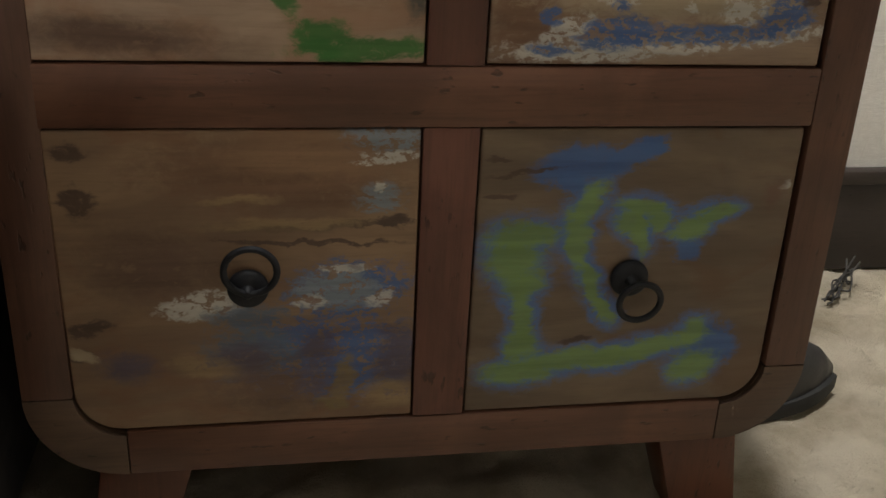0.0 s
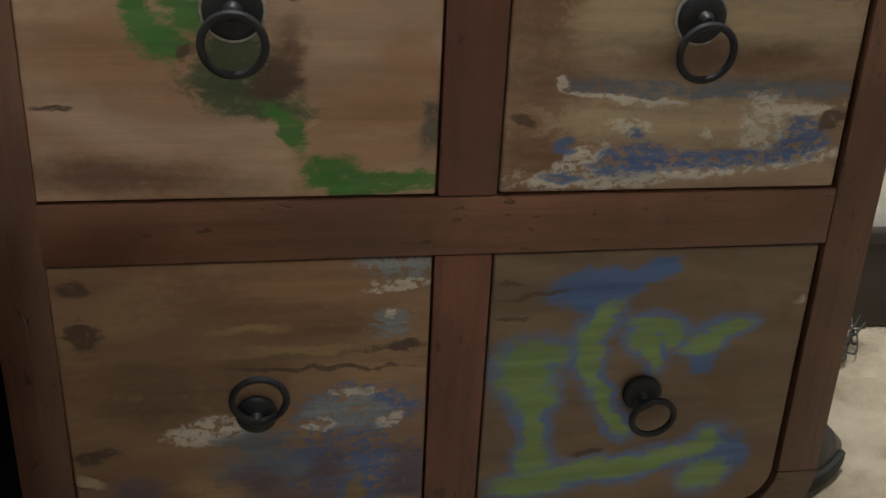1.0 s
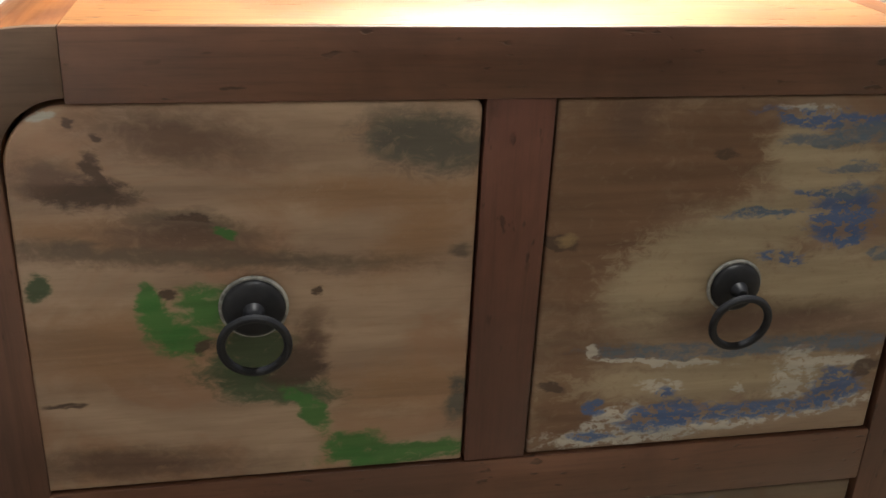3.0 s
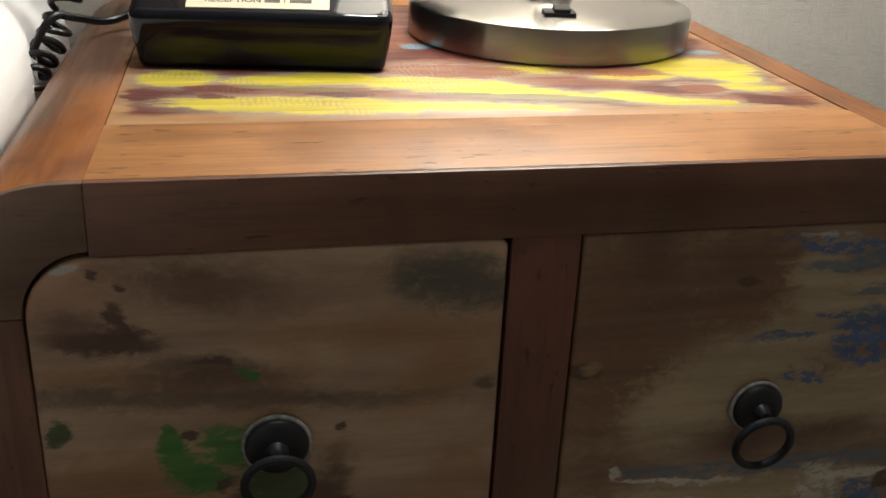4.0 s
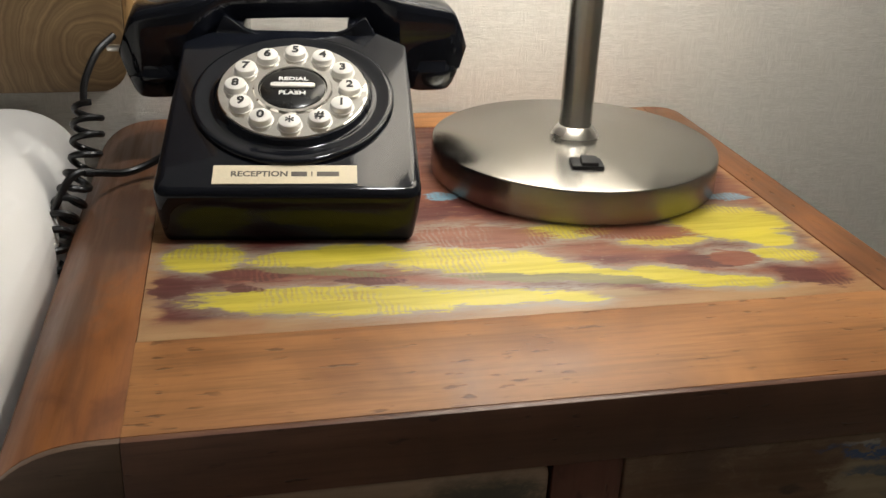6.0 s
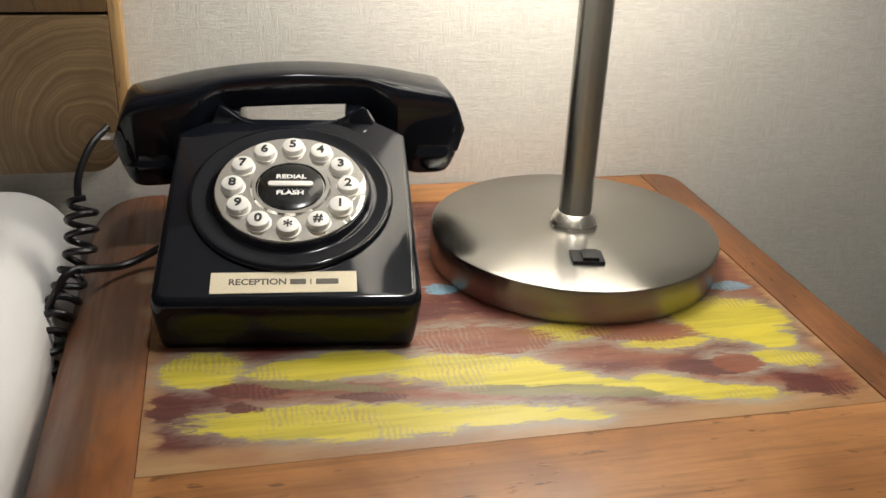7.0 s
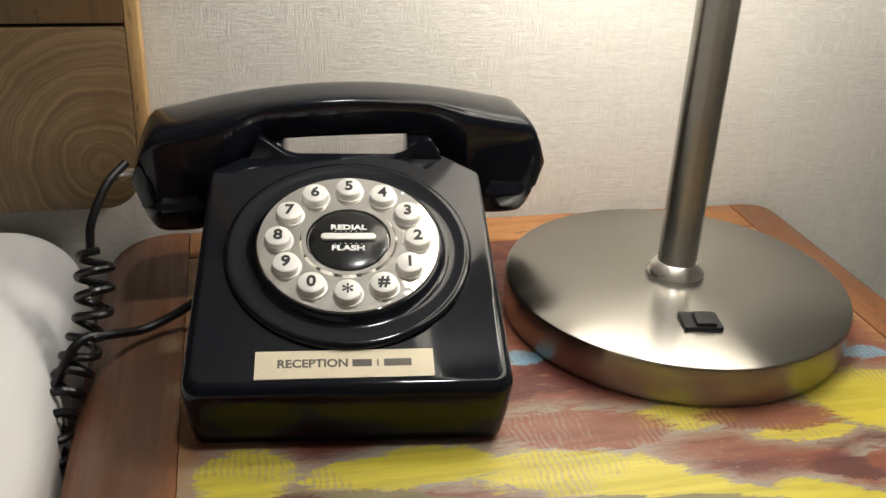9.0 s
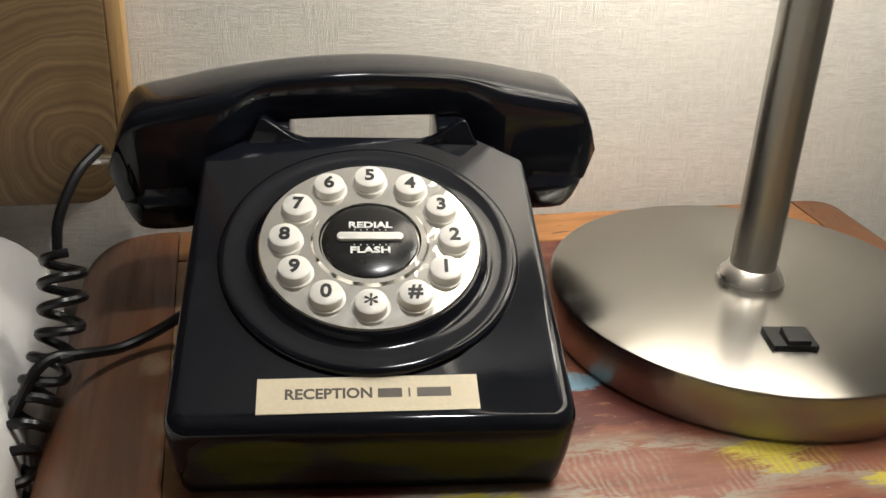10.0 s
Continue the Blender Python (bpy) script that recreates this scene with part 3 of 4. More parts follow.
# Bulb light through the cloth is put in as the shade's own emission.
_b = mat_shade.node_tree.nodes["Principled BSDF"]
_b.inputs["Emission Color"].default_value, _b.inputs["Emission Strength"].default_value = (1.0, 0.96, 0.9, 1), 2.1
mat_bulb, _nt, _b = material("glowing_bulb", 0.3)
_b.inputs["Emission Color"].default_value, _b.inputs["Emission Strength"].default_value = (1.0, 0.95, 0.87, 1), 14.0

# ---- mesh tools ----
def mesh_of(name, bm, mat, smooth=True, sharp=35):
    me = bpy.data.meshes.new(name)
    bmesh.ops.recalc_face_normals(bm, faces=bm.faces)
    bm.to_mesh(me)
    bm.free()
    me.materials.append(mat)
    if smooth:
        me.shade_smooth()
        me.set_sharp_from_angle(angle=radians(sharp))
    return me


def part(name, bm, mat, parent=None, label="", smooth=True, sharp=35):
    ob = new(name, mesh_of(name, bm, mat, smooth, sharp))
    if parent:
        ob.parent = parent
    return tagged(ob, label)


def setting(name, bm, mat, label, category):
    return tagged(part(name, bm, mat), label, category, kind="structure")


def base(name, label, category, m=None, group=""):
    ob = new(name)
    ob.empty_display_size = 0.05
    if m:
        ob.matrix_world = m
    return tagged(ob, label, category, group)


def box(x0, x1, y0, y1, z0, z1, bevel=0.0, segments=2, bm=None):
    bm = bm or bmesh.new()
    made = bmesh.ops.create_cube(bm, size=1.0, matrix=Matrix.Translation(((x0 + x1) / 2, (y0 + y1) / 2, (z0 + z1) / 2)) @ Matrix.Diagonal((x1 - x0, y1 - y0, z1 - z0, 1)))
    if bevel:
        edges = list({e for v in made["verts"] for e in v.link_edges})
        bmesh.ops.bevel(bm, geom=edges, offset=bevel, segments=segments, profile=0.5, affect="EDGES")
    return bm


def prism(outline, y0, y1, bevel=0.0, axis="Y", segments=2):
    """A closed outline of (u, v) pushed from y0 to y1 along an axis."""
    bm = bmesh.new()
    at = {"Y": lambda u, v, w: (u, w, v), "X": lambda u, v, w: (w, u, v), "Z": lambda u, v, w: (u, v, w)}[axis]
    rings = [[bm.verts.new(at(u, v, w)) for u, v in outline] for w in (y0, y1)]
    caps = [bm.faces.new(r) for r in rings]
    for k in range(len(outline)):
        bm.faces.new((rings[0][k - 1], rings[0][k], rings[1][k], rings[1][k - 1]))
    if bevel:
        bmesh.ops.recalc_face_normals(bm, faces=bm.faces)
        bmesh.ops.bevel(bm, geom=[e for f in caps for e in f.edges], offset=bevel, segments=segments, profile=0.5, affect="EDGES")
    return bm


def arc(cx, cy, r, a0, a1, n=8):
    return [(cx + r * math.cos(radians(a0 + (a1 - a0) * k / n)), cy + r * math.sin(radians(a0 + (a1 - a0) * k / n))) for k in range(n + 1)]


def rounded(x0, x1, z0, z1, radii):
    """A rectangle with its own corner radius at bottom left, bottom right, top right, top left."""
    bl, br, tr, tl = radii
    out = []
    for cx, cz, r, a in ((x0 + bl, z0 + bl, bl, 180), (x1 - br, z0 + br, br, 270), (x1 - tr, z1 - tr, tr, 0), (x0 + tl, z1 - tl, tl, 90)):
        out += arc(cx, cz, r, a, a + 90, 8 if r > 0.01 else 3)
    return out


def lathe(profile, n=48, m=None):
    """Turns (radius, height) round z; radius 0 closes an end."""
    bm = bmesh.new()
    rings = []
    for r, z in profile:
        rings.append([bm.verts.new((0, 0, z))] if r < 1e-6 else [bm.verts.new((r * math.cos(2 * math.pi * k / n), r * math.sin(2 * math.pi * k / n), z)) for k in range(n)])
    for a, b in zip(rings, rings[1:]):
        for k in range(n):
            q = [a[k - 1] if len(a) > 1 else a[0], a[k] if len(a) > 1 else None, b[k] if len(b) > 1 else b[0], b[k - 1] if len(b) > 1 else None]
            q = [v for v in q if v]
            if len(q) > 2:
                bm.faces.new(q)
    if m:
        bmesh.ops.transform(bm, matrix=m, verts=bm.verts)
    return bm


def tube(points, r, n=10, bm=None, flat=1.0):
    """A round cord along a row of points."""
    bm = bm or bmesh.new()
    points = [Vector(p) for p in points]
    side, last = None, None
    for k, p in enumerate(points):
        ahead = (points[min(k + 1, len(points) - 1)] - points[max(k - 1, 0)]).normalized()
        side = ahead.orthogonal().normalized() if side is None else (side - ahead * side.dot(ahead)).normalized()
        up = ahead.cross(side)
        ring = [bm.verts.new(p + r * (math.cos(2 * math.pi * j / n) * side + flat * math.sin(2 * math.pi * j / n) * up)) for j in range(n)]
        if last:
            for j in range(n):
                bm.faces.new((last[j - 1], last[j], ring[j], ring[j - 1]))
        else:
            bm.faces.new(ring)
        last = ring
    bm.faces.new(last)
    return bm


def glide(points, steps=12):
    """A smooth way through the points."""
    pts = [Vector(p) for p in points]
    pts = [2 * pts[0] - pts[1], *pts, 2 * pts[-1] - pts[-2]]
    out = []
    for a, b, c, d in zip(pts, pts[1:], pts[2:], pts[3:]):
        for k in range(steps):
            t = k / steps
            out.append(0.5 * (2 * b + (c - a) * t + (2 * a - 5 * b + 4 * c - d) * t * t + (3 * b - a - 3 * c + d) * t ** 3))
    return out + [pts[-2]]


def moved(bm, m):
    bmesh.ops.transform(bm, matrix=m, verts=bm.verts)
    return bm


def words(name, text, size, m, mat, parent, depth=0.0002, label="", stretch=1.0, bold=0.018):
    """Printed characters as a thin mesh, centred at the pose m."""
    cu = bpy.data.curves.new(name, "FONT")
    cu.body, cu.size, cu.align_x, cu.align_y, cu.extrude, cu.resolution_u, cu.offset = text, size, "CENTER", "CENTER", depth, 3, size * bold
    tmp = new(name, cu)
    me = bpy.data.meshes.new_from_object(tmp.evaluated_get(bpy.context.evaluated_depsgraph_get()))
    bpy.data.objects.remove(tmp)
    bpy.data.curves.remove(cu)
    me.transform(m @ Matrix.Diagonal((stretch, 1, 1, 1)))
    me.materials.clear()
    me.materials.append(mat)
    ob = new(name, me)
    ob.parent = parent
    return tagged(ob, label)


# ---- the room ----
WALL_Y = 0.438
def carpet_sheet():
    """One sheet of sculpted pile, finer near the cabinet."""
    bm = bmesh.new()
    xs = [-3.0, -1.6] + [-0.7 + 0.0125 * k for k in range(161)] + [1.7, 2.2]
    ys = [-3.2, -1.8] + [-0.75 + 0.0125 * k for k in range(93)] + [WALL_Y + 0.02]
    grid = []
    for y in ys:
        row = []
        for x in xs:
            p = Vector((x, y, 0.0))
            swirl = Vector((noise.noise(p * 9), noise.noise(p * 9 + Vector((3, 7, 1))), 0)) * 0.06
            high = abs(noise.noise((p + swirl) * 17)) ** 0.6
            row.append(bm.verts.new((x, y, -0.010 + 0.012 * min(1.0, high * 1.6) + 0.0015 * noise.noise(p * 70))))
        grid.append(row)
    for a, b in zip(grid, grid[1:]):
        for k in range(len(xs) - 1):
            bm.faces.new((a[k], a[k + 1], b[k + 1], b[k]))
    return bm


setting("floor", carpet_sheet(), mat_carpet, "beige mottled deep-pile carpet floor", "carpet")
setting("wall_north", box(-3.1, 2.3, WALL_Y, WALL_Y + 0.1, -0.1, 2.5), mat_wall, "white woven-texture wallpapered wall behind the bedside cabinet", "wall")
setting("wall_south", box(-3.1, 2.3, -3.3, -3.2, -0.1, 2.5), mat_wall, "plain white wallpapered wall across the room", "wall")
setting("wall_east", box(2.2, 2.3, -3.2, WALL_Y, -0.1, 2.5), mat_wall, "plain white wallpapered side wall", "wall")
setting("wall_west", box(-3.1, -3.0, -3.2, WALL_Y, -0.1, 2.5), mat_wall, "plain white wallpapered side wall beyond the bed", "wall")
setting("ceiling", box(-3.0, 2.2, -3.2, WALL_Y, 2.4, 2.5), mat_paint, "plain white painted ceiling", "ceiling")
skirting = setting("baseboard", box(-3.0, 2.2, WALL_Y - 0.014, WALL_Y, 0.0, 0.112, 0.002), mat_skirting, "dark brown wooden skirting board along the wall", "skirting")
part("cap", box(-3.0, 2.2, WALL_Y - 0.019, WALL_Y, 0.112, 0.130, 0.004), mat_skirting, skirting)

# ---- bed and headboard ----
def soft_block(x0, x1, y0, y1, z0, z1, r, sag, n=26):
    """A padded block: rounded box with gentle swells."""
    bm = box(x0, x1, y0, y1, z0, z1)
    bmesh.ops.bevel(bm, geom=list(bm.edges), offset=r, segments=7, profile=0.5, affect="EDGES")
    for cut in range(1, n):
        for lo, hi, way in ((x0, x1, (1, 0, 0)), (y0, y1, (0, 1, 0)), (z0, z1, (0, 0, 1))):
            at = [lo + (hi - lo) * cut / n if w else 0 for w in way]
            bmesh.ops.bisect_plane(bm, geom=[*bm.verts, *bm.edges, *bm.faces], plane_co=at, plane_no=way)
    for v in bm.verts:
        p = v.co
        v.co = p + Vector((noise.noise(p * 7) * sag, 0, noise.noise(p * 6 + Vector((5, 1, 3))) * sag))
    return bm


bed = base("bed", "white linen bed on a dark fabric base beside the cabinet", "bed")
part("mattress", soft_block(-1.55, -0.266, -1.55, 0.432, 0.30, 0.6235, 0.046, 0.006), mat_linen, bed, "white linen covered mattress edge", sharp=80)
part("bed_base", box(-1.54, -0.295, -1.54, 0.415, 0.02, 0.30, 0.012), mat_bed_base, bed, "black fabric bed base")

headboard = base("headboard", "rustic headboard of sawn log slabs with growth rings", "headboard")
HB_X, HB_Z, HB_Y = -0.2210, 0.628, 0.412
part("slab", prism(rounded(-0.42, HB_X - 0.0085, HB_Z, 0.744, (0.004, 0.022, 0.002, 0.002)), HB_Y, WALL_Y - 0.002, 0.001), mat_rings, headboard, "log end slab with growth rings")
part("plank", box(-0.42, HB_X - 0.0085, HB_Y, WALL_Y - 0.002, 0.746, 1.05, 0.0015), mat_plank, headboard, "plain brown plank")
part("plank", box(-1.75, -0.422, HB_Y, WALL_Y - 0.002, HB_Z, 1.05, 0.0015), mat_plank, headboard)
part("edge_strip", box(HB_X - 0.0082, HB_X, HB_Y + 0.001, WALL_Y - 0.002, HB_Z + 0.022, 1.05, 0.001), mat_sapwood, headboard, "pale sapwood edge")

# ---- bedside cabinet ----
cabinet = base("bedside_cabinet", "rustic reclaimed wood bedside cabinet with four paint-worn drawers", "cabinet", None)
HALF, TOP, BOTTOM, DEEP, ROUND, THICK = 0.269, 0.600, 0.0805, 0.430, 0.061, 0.031
X_L0, X_L1, X_R0, X_R1 = -0.238, -0.0195, 0.0170, 0.235
Z_L0, Z_L1, Z_U0, Z_U1 = 0.1155, 0.3210, 0.3595, 0.5665


def lean(bm):
    """The sides draw in a little towards the top."""
    for v in bm.verts:
        k = 0.05 * (v.co.z - 0.1) / 0.5 + 0.006 if v.co.x > 0 else 0.02 * max(0.0, v.co.z - 0.35) / 0.2
        v.co.x *= 1 - k
    return bm


def plump(cx, cz, r, power, n):
    """A quarter turn from the top to the outer side, fuller than a circle."""
    turn = [radians(90 * k / n) for k in range(n + 1)]
    return [(cx - r * math.sin(a) ** (2 / power), cz + r * max(0.0, math.cos(a)) ** (2 / power)) for a in turn]


def shell_pieces():
    """The curved sides: a straight board and two bent corner blocks on each hand."""
    for side in (-1, 1):
        cx, inner = side * (HALF - ROUND), ROUND - THICK
        for name, cz, a0 in (("corner_block", TOP - ROUND, 90), ("corner_block", BOTTOM + ROUND, 180)):
            ring = (plump(-(HALF - ROUND), cz, ROUND, 2.8, 14) if a0 == 90 else arc(-(HALF - ROUND), cz, ROUND, a0, a0 + 90, 14)) + arc(-(HALF - ROUND), cz, ROUND - THICK, a0 + 90, a0, 14)
            ring = [(x * -side, z) for x, z in ring]
            # Front slices of worn timber; the upper ones also carry the front's shade.
            part("corner_face", lean(prism(ring, 0.0, 0.004, 0.0006)), mat_corner, cabinet)
            part(name, lean(prism(ring, 0.0041, DEEP, 0.0004)), (mat_chipped if side < 0 else mat_shell) if a0 == 90 else mat_corner, cabinet)
        x0, x1 = sorted((side * HALF, side * (HALF - THICK)))
        part("side_board", lean(box(x0, x1, 0.0, DEEP, BOTTOM + ROUND + 0.0004, TOP - ROUND - 0.0004, 0.0012)), mat_side, cabinet)


shell_pieces()
IN = HALF - ROUND
# Front of the top board as a thin slice, coloured darker for weaker light.
part("shaded_rail_face", lean(box(-IN, IN, 0.0, 0.0040, Z_U1, TOP, 0.0006)), mat_frame_x, cabinet)
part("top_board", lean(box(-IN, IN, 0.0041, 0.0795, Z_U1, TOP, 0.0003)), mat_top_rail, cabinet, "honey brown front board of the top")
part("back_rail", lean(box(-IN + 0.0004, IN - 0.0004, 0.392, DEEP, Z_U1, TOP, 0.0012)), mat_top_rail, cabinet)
part("top_panel", lean(box(-IN + 0.0002, IN - 0.0002, 0.0806, 0.3914, Z_U1 + 0.004, TOP - 0.0006, 0.0006)), mat_top, cabinet, "top panel with worn yellow and maroon paint")
part("bottom_rail", lean(box(-IN + 0.0004, IN - 0.0004, 0.0, DEEP, BOTTOM, Z_L0 - 0.0007, 0.0014)), mat_frame_x, cabinet)
part("middle_rail", lean(box(-HALF + THICK + 0.0003, HALF - THICK - 0.0003, 0.0, 0.03, Z_L1 + 0.0007, Z_U0 - 0.0007, 0.0012)), mat_frame_x, cabinet)
for lo, hi in ((Z_L0, Z_L1), (Z_U0, Z_U1)):
    part("divider", lean(box(X_L1 + 0.0007, X_R0 - 0.0007, 0.0004, 0.03, lo - 0.0004, hi + 0.0004, 0.001)), mat_frame_z, cabinet)
# Near-black sheet close behind the drawers, standing in for shade in their gaps.
part("gap_backing", lean(box(-HALF + THICK, HALF - THICK, 0.034, 0.042, Z_L0, Z_U1)), mat_gap_shade, cabinet)


def leg(side, y, lean):
    bm = bmesh.new()
    top, low = [], []
    for sx, sy in ((-1, -1), (1, -1), (1, 1), (-1, 1)):
        top.append(bm.verts.new((side * 0.198 + sx * 0.031, y + sy * 0.026, BOTTOM)))
        low.append(bm.verts.new((side * 0.216 + sx * 0.026, y + lean + sy * 0.02, 0.0)))
    bm.faces.new(top), bm.faces.new(low)
    for k in range(4):
        bm.faces.new((top[k - 1], top[k], low[k], low[k - 1]))
    bmesh.ops.recalc_face_normals(bm, faces=bm.faces)
    bmesh.ops.bevel(bm, geom=list(bm.edges), offset=0.0025, segments=2, profile=0.5, affect="EDGES")
    part("leg", bm, mat_leg, cabinet, "splayed red-brown wooden leg")


for side in (-1, 1):
    leg(side, 0.034, -0.006)
    leg(side, 0.385, 0.006)


def drawer(x0, x1, z0, z1, radii, mat, label, knob, kr, ring, rr, halo):
    """A flush drawer front with a cup knob and a loose iron ring; ring: its centre beside the knob."""
    gap = 0.0006
    front = part("drawer", lean(prism(rounded(x0 + gap, x1 - gap, z0 + gap, z1 - gap, radii), 0.0012, 0.022, 0.0018, segments=3)), mat, cabinet, label, smooth=False)
    kx, kz = knob
    face = pose(kx, 0.0, kz, 90)
    if halo:
        part("backplate", lathe([(0, 0.0), (kr * 1.13, 0.0), (kr * 1.13, 0.0006), (kr * 1.07, 0.0014), (0, 0.0014)], 40, face), mat_halo, front, "worn grey backplate")
    cup = [(0, 0.0), (1.0, 0.0), (1.02, 0.0022), (0.97, 0.0038), (0.84, 0.0050), (0.6, 0.0058), (0.36, 0.0062), (0.26, 0.0098), (0.16, 0.0110), (0, 0.0112)]
    part("knob", lathe([(kr * u, h) for u, h in cup], 40, face), mat_iron, front, "black iron cup knob")
    rx, rz = ring
    loop = [(rx + rr * math.cos(a), -0.0108 - 0.0018 * math.sin(a), rz + rr * math.sin(a)) for a in [2 * math.pi * k / 44 for k in range(45)]]
    part("pull_ring", tube(loop, 0.0022, 10), mat_iron, front, "black iron pull ring")
    return front


S, R = 0.0016, 0.029
drawer(X_L0, X_L1, Z_U0, Z_U1, (S, S, 0.005, R), mat_ul, "tan drawer front with green paint remains", (-0.1285, 0.4638), 0.0150, (-0.1288, 0.4480), 0.0160, True)
drawer(X_R0, X_R1, Z_U0, Z_U1, (S, S, R, S), mat_ur, "brown drawer front with blue and white paint remains", (0.1232, 0.4622), 0.0136, (0.1250, 0.4450), 0.0155, True)
drawer(X_L0, X_L1, Z_L0, Z_L1, (R, S, S, S), mat_ll, "brown drawer front with blue and white flakes", (-0.1255, 0.2185), 0.0126, (-0.1234, 0.2345), 0.0160, False)
drawer(X_R0, X_R1, Z_L0, Z_L1, (S, R, S, S), mat_lr, "brown drawer front with lime green and blue paint", (0.1228, 0.2175), 0.0128, (0.1288, 0.2040), 0.0142, False)

# ---- table lamp ----
lamp = base("table_lamp", "brushed steel table lamp with a round base standing on the cabinet", "lamp", pose(LAMP_X, LAMP_Y, TOP))
part("lamp_base", lathe([(0, 0.0), (0.0990, 0.0), (0.1003, 0.0008), (0.1003, 0.0212), (0.0997, 0.0229), (0.0981, 0.0237), (0.05, 0.0247), (0.0, 0.0252)], 128), mat_steel, lamp, "round brushed steel base")
part("collar", lathe([(0.0, 0.0240), (0.0164, 0.0240), (0.0168, 0.0247), (0.0168, 0.0275), (0.0164, 0.0282), (0.0122, 0.0340), (0.0116, 0.0345), (0.0, 0.0346)], 48), mat_steel_bright, lamp, "polished steel collar", sharp=18)
part("pole", lathe([(0.0, 0.034), (0.0113, 0.034), (0.0113, 0.315), (0.0, 0.315)], 48), mat_pole, lamp)
rocker = part("switch", box(-0.0105, 0.0105, -0.0085, 0.0085, 0.0236, 0.0272, 0.0007), mat_rubber, lamp, "black rocker switch plate")
rocker.matrix_basis = pose(-0.0105, -0.0560, 0, 0.6, 0, -10)
part("rocker", moved(box(-0.0055, 0.0055, -0.0055, 0.0055, 0.026, 0.0305, 0.0008), pose(0.0012, 0.001, 0, 7)), mat_rubber, rocker)
part("shade", lathe([(0.152, 0.268), (0.105, 0.48), (0.103, 0.48), (0.150, 0.268), (0.152, 0.268)], 64), mat_shade, lamp, "cream cloth lampshade")
part("bulb", lathe([(0, 0.316), (0.018, 0.319), (0.028, 0.335), (0.028, 0.35), (0.014, 0.375), (0.012, 0.40), (0, 0.40)], 32), mat_bulb, lamp, "glowing bulb").visible_shadow = False

# ---- telephone ----
PHONE = pose(-0.1240, 0.1850, TOP, 0, 0, -7)
phone = base("telephone", "glossy black retro push-button telephone standing on the cabinet", "telephone", PHONE)
SLOPE = 22.0
RISE = math.tan(radians(SLOPE))


def loft(sections):
    """Skins a row of equal closed rings of points, and caps both ends."""
    bm = bmesh.new()
    rings = [[bm.verts.new(p) for p in s] for s in sections]
    bm.faces.new(rings[0]), bm.faces.new(rings[-1])
    for a, b in zip(rings, rings[1:]):
        for k in range(len(a)):
            bm.faces.new((a[k - 1], a[k], b[k], b[k - 1]))
    return bm


def soft_polygon(corners, n=8):
    """A closed outline of (x, y, radius) corners, counter-clockwise, each rounded, with an outward normal at every point."""
    out = []
    for k, (x, y, r) in enumerate(corners):
        p = Vector((x, y))
        a = (Vector(corners[k - 1][:2]) - p).normalized()
        b = (Vector(corners[(k + 1) % len(corners)][:2]) - p).normalized()
        half = math.acos(max(-1.0, min(1.0, a.dot(b)))) / 2
        mid = p + (a + b).normalized() * (r / math.sin(half))
        t0, t1 = p + a * (r / math.tan(half)) - mid, p + b * (r / math.tan(half)) - mid
        turn = t0.angle_signed(t1)
        for j in range(n + 1):
            ang = -turn * j / n
            d = Vector((t0.x * math.cos(ang) - t0.y * math.sin(ang), t0.x * math.sin(ang) + t0.y * math.cos(ang)))
            out.append((mid + d, d.normalized()))
    return out


def plate_height(y):
    """The flat sloping top of the telephone."""
    return 0.0347 + RISE * y


def phone_body():
    """A skirt that draws in towards the table, a soft shoulder edge and one flat slope on top."""
    plan = soft_polygon([(-0.0768, -0.0045, 0.010), (0.0768, -0.0045, 0.010), (0.0722, 0.1285, 0.004), (0.0510, 0.1430, 0.008), (-0.0530, 0.1430, 0.008), (-0.0752, 0.1285, 0.004)], 8)
    rings = []
    for f, tuck in ((0.0, 0.0062), (0.03, 0.0050), (0.10, 0.0040), (0.5, 0.0016), (0.85, 0.0002)):
        rings.append([(p.x - q.x * tuck, p.y - q.y * tuck, f * (plate_height(p.y) - 0.005)) for p, q in plan])
    for step in range(0, 9):
        a = radians(90 * step / 8)
        ring = []
        for p, q in plan:
            r = 0.0042 + 0.0022 * abs(q.x) * max(0.0, min(1.0, (0.115 - p.y) / 0.03))
            r = r if p.y < 0.11 else 0.0022
            x, y = p.x - q.x * r * (1 - math.cos(a)), p.y - q.y * r * (1 - math.cos(a))
            ring.append((x, y, plate_height(y) - r * (1 - math.sin(a))))
        rings.append(ring)
    return loft(rings)


part("body", phone_body(), mat_black, phone, sharp=60)
part("rear_body", box(-0.070, 0.067, 0.120, 0.205, 0.0, 0.068, 0.008, 4), mat_black, phone)
# dial, square to the sloping face
DIAL = pose(-0.0004, 0.0733, 0.0650, SLOPE, 0, -0.6)
dial = part("dial_ring", lathe([(0.0, -0.004), (0.0628, -0.004), (0.0628, 0.0006), (0.0622, 0.0020), (0.0608, 0.0027), (0.0590, 0.0026), (0.0560, 0.0019), (0.0520, 0.0014), (0.0498, 0.0016), (0.0484, 0.0026), (0.0476, 0.0050), (0.0466, 0.0058), (0.0, 0.0058)], 96), mat_black, phone, sharp=50)
dial.matrix_basis = DIAL
part("face_plate", lathe([(0.0, 0.0054), (0.0462, 0.0054), (0.0462, 0.0064), (0.0455, 0.0069), (0.0245, 0.0069), (0.0236, 0.0082), (0.0213, 0.0082), (0.0205, 0.0068), (0.0, 0.0068)], 96), mat_chrome, dial, "crinkled chrome face plate")
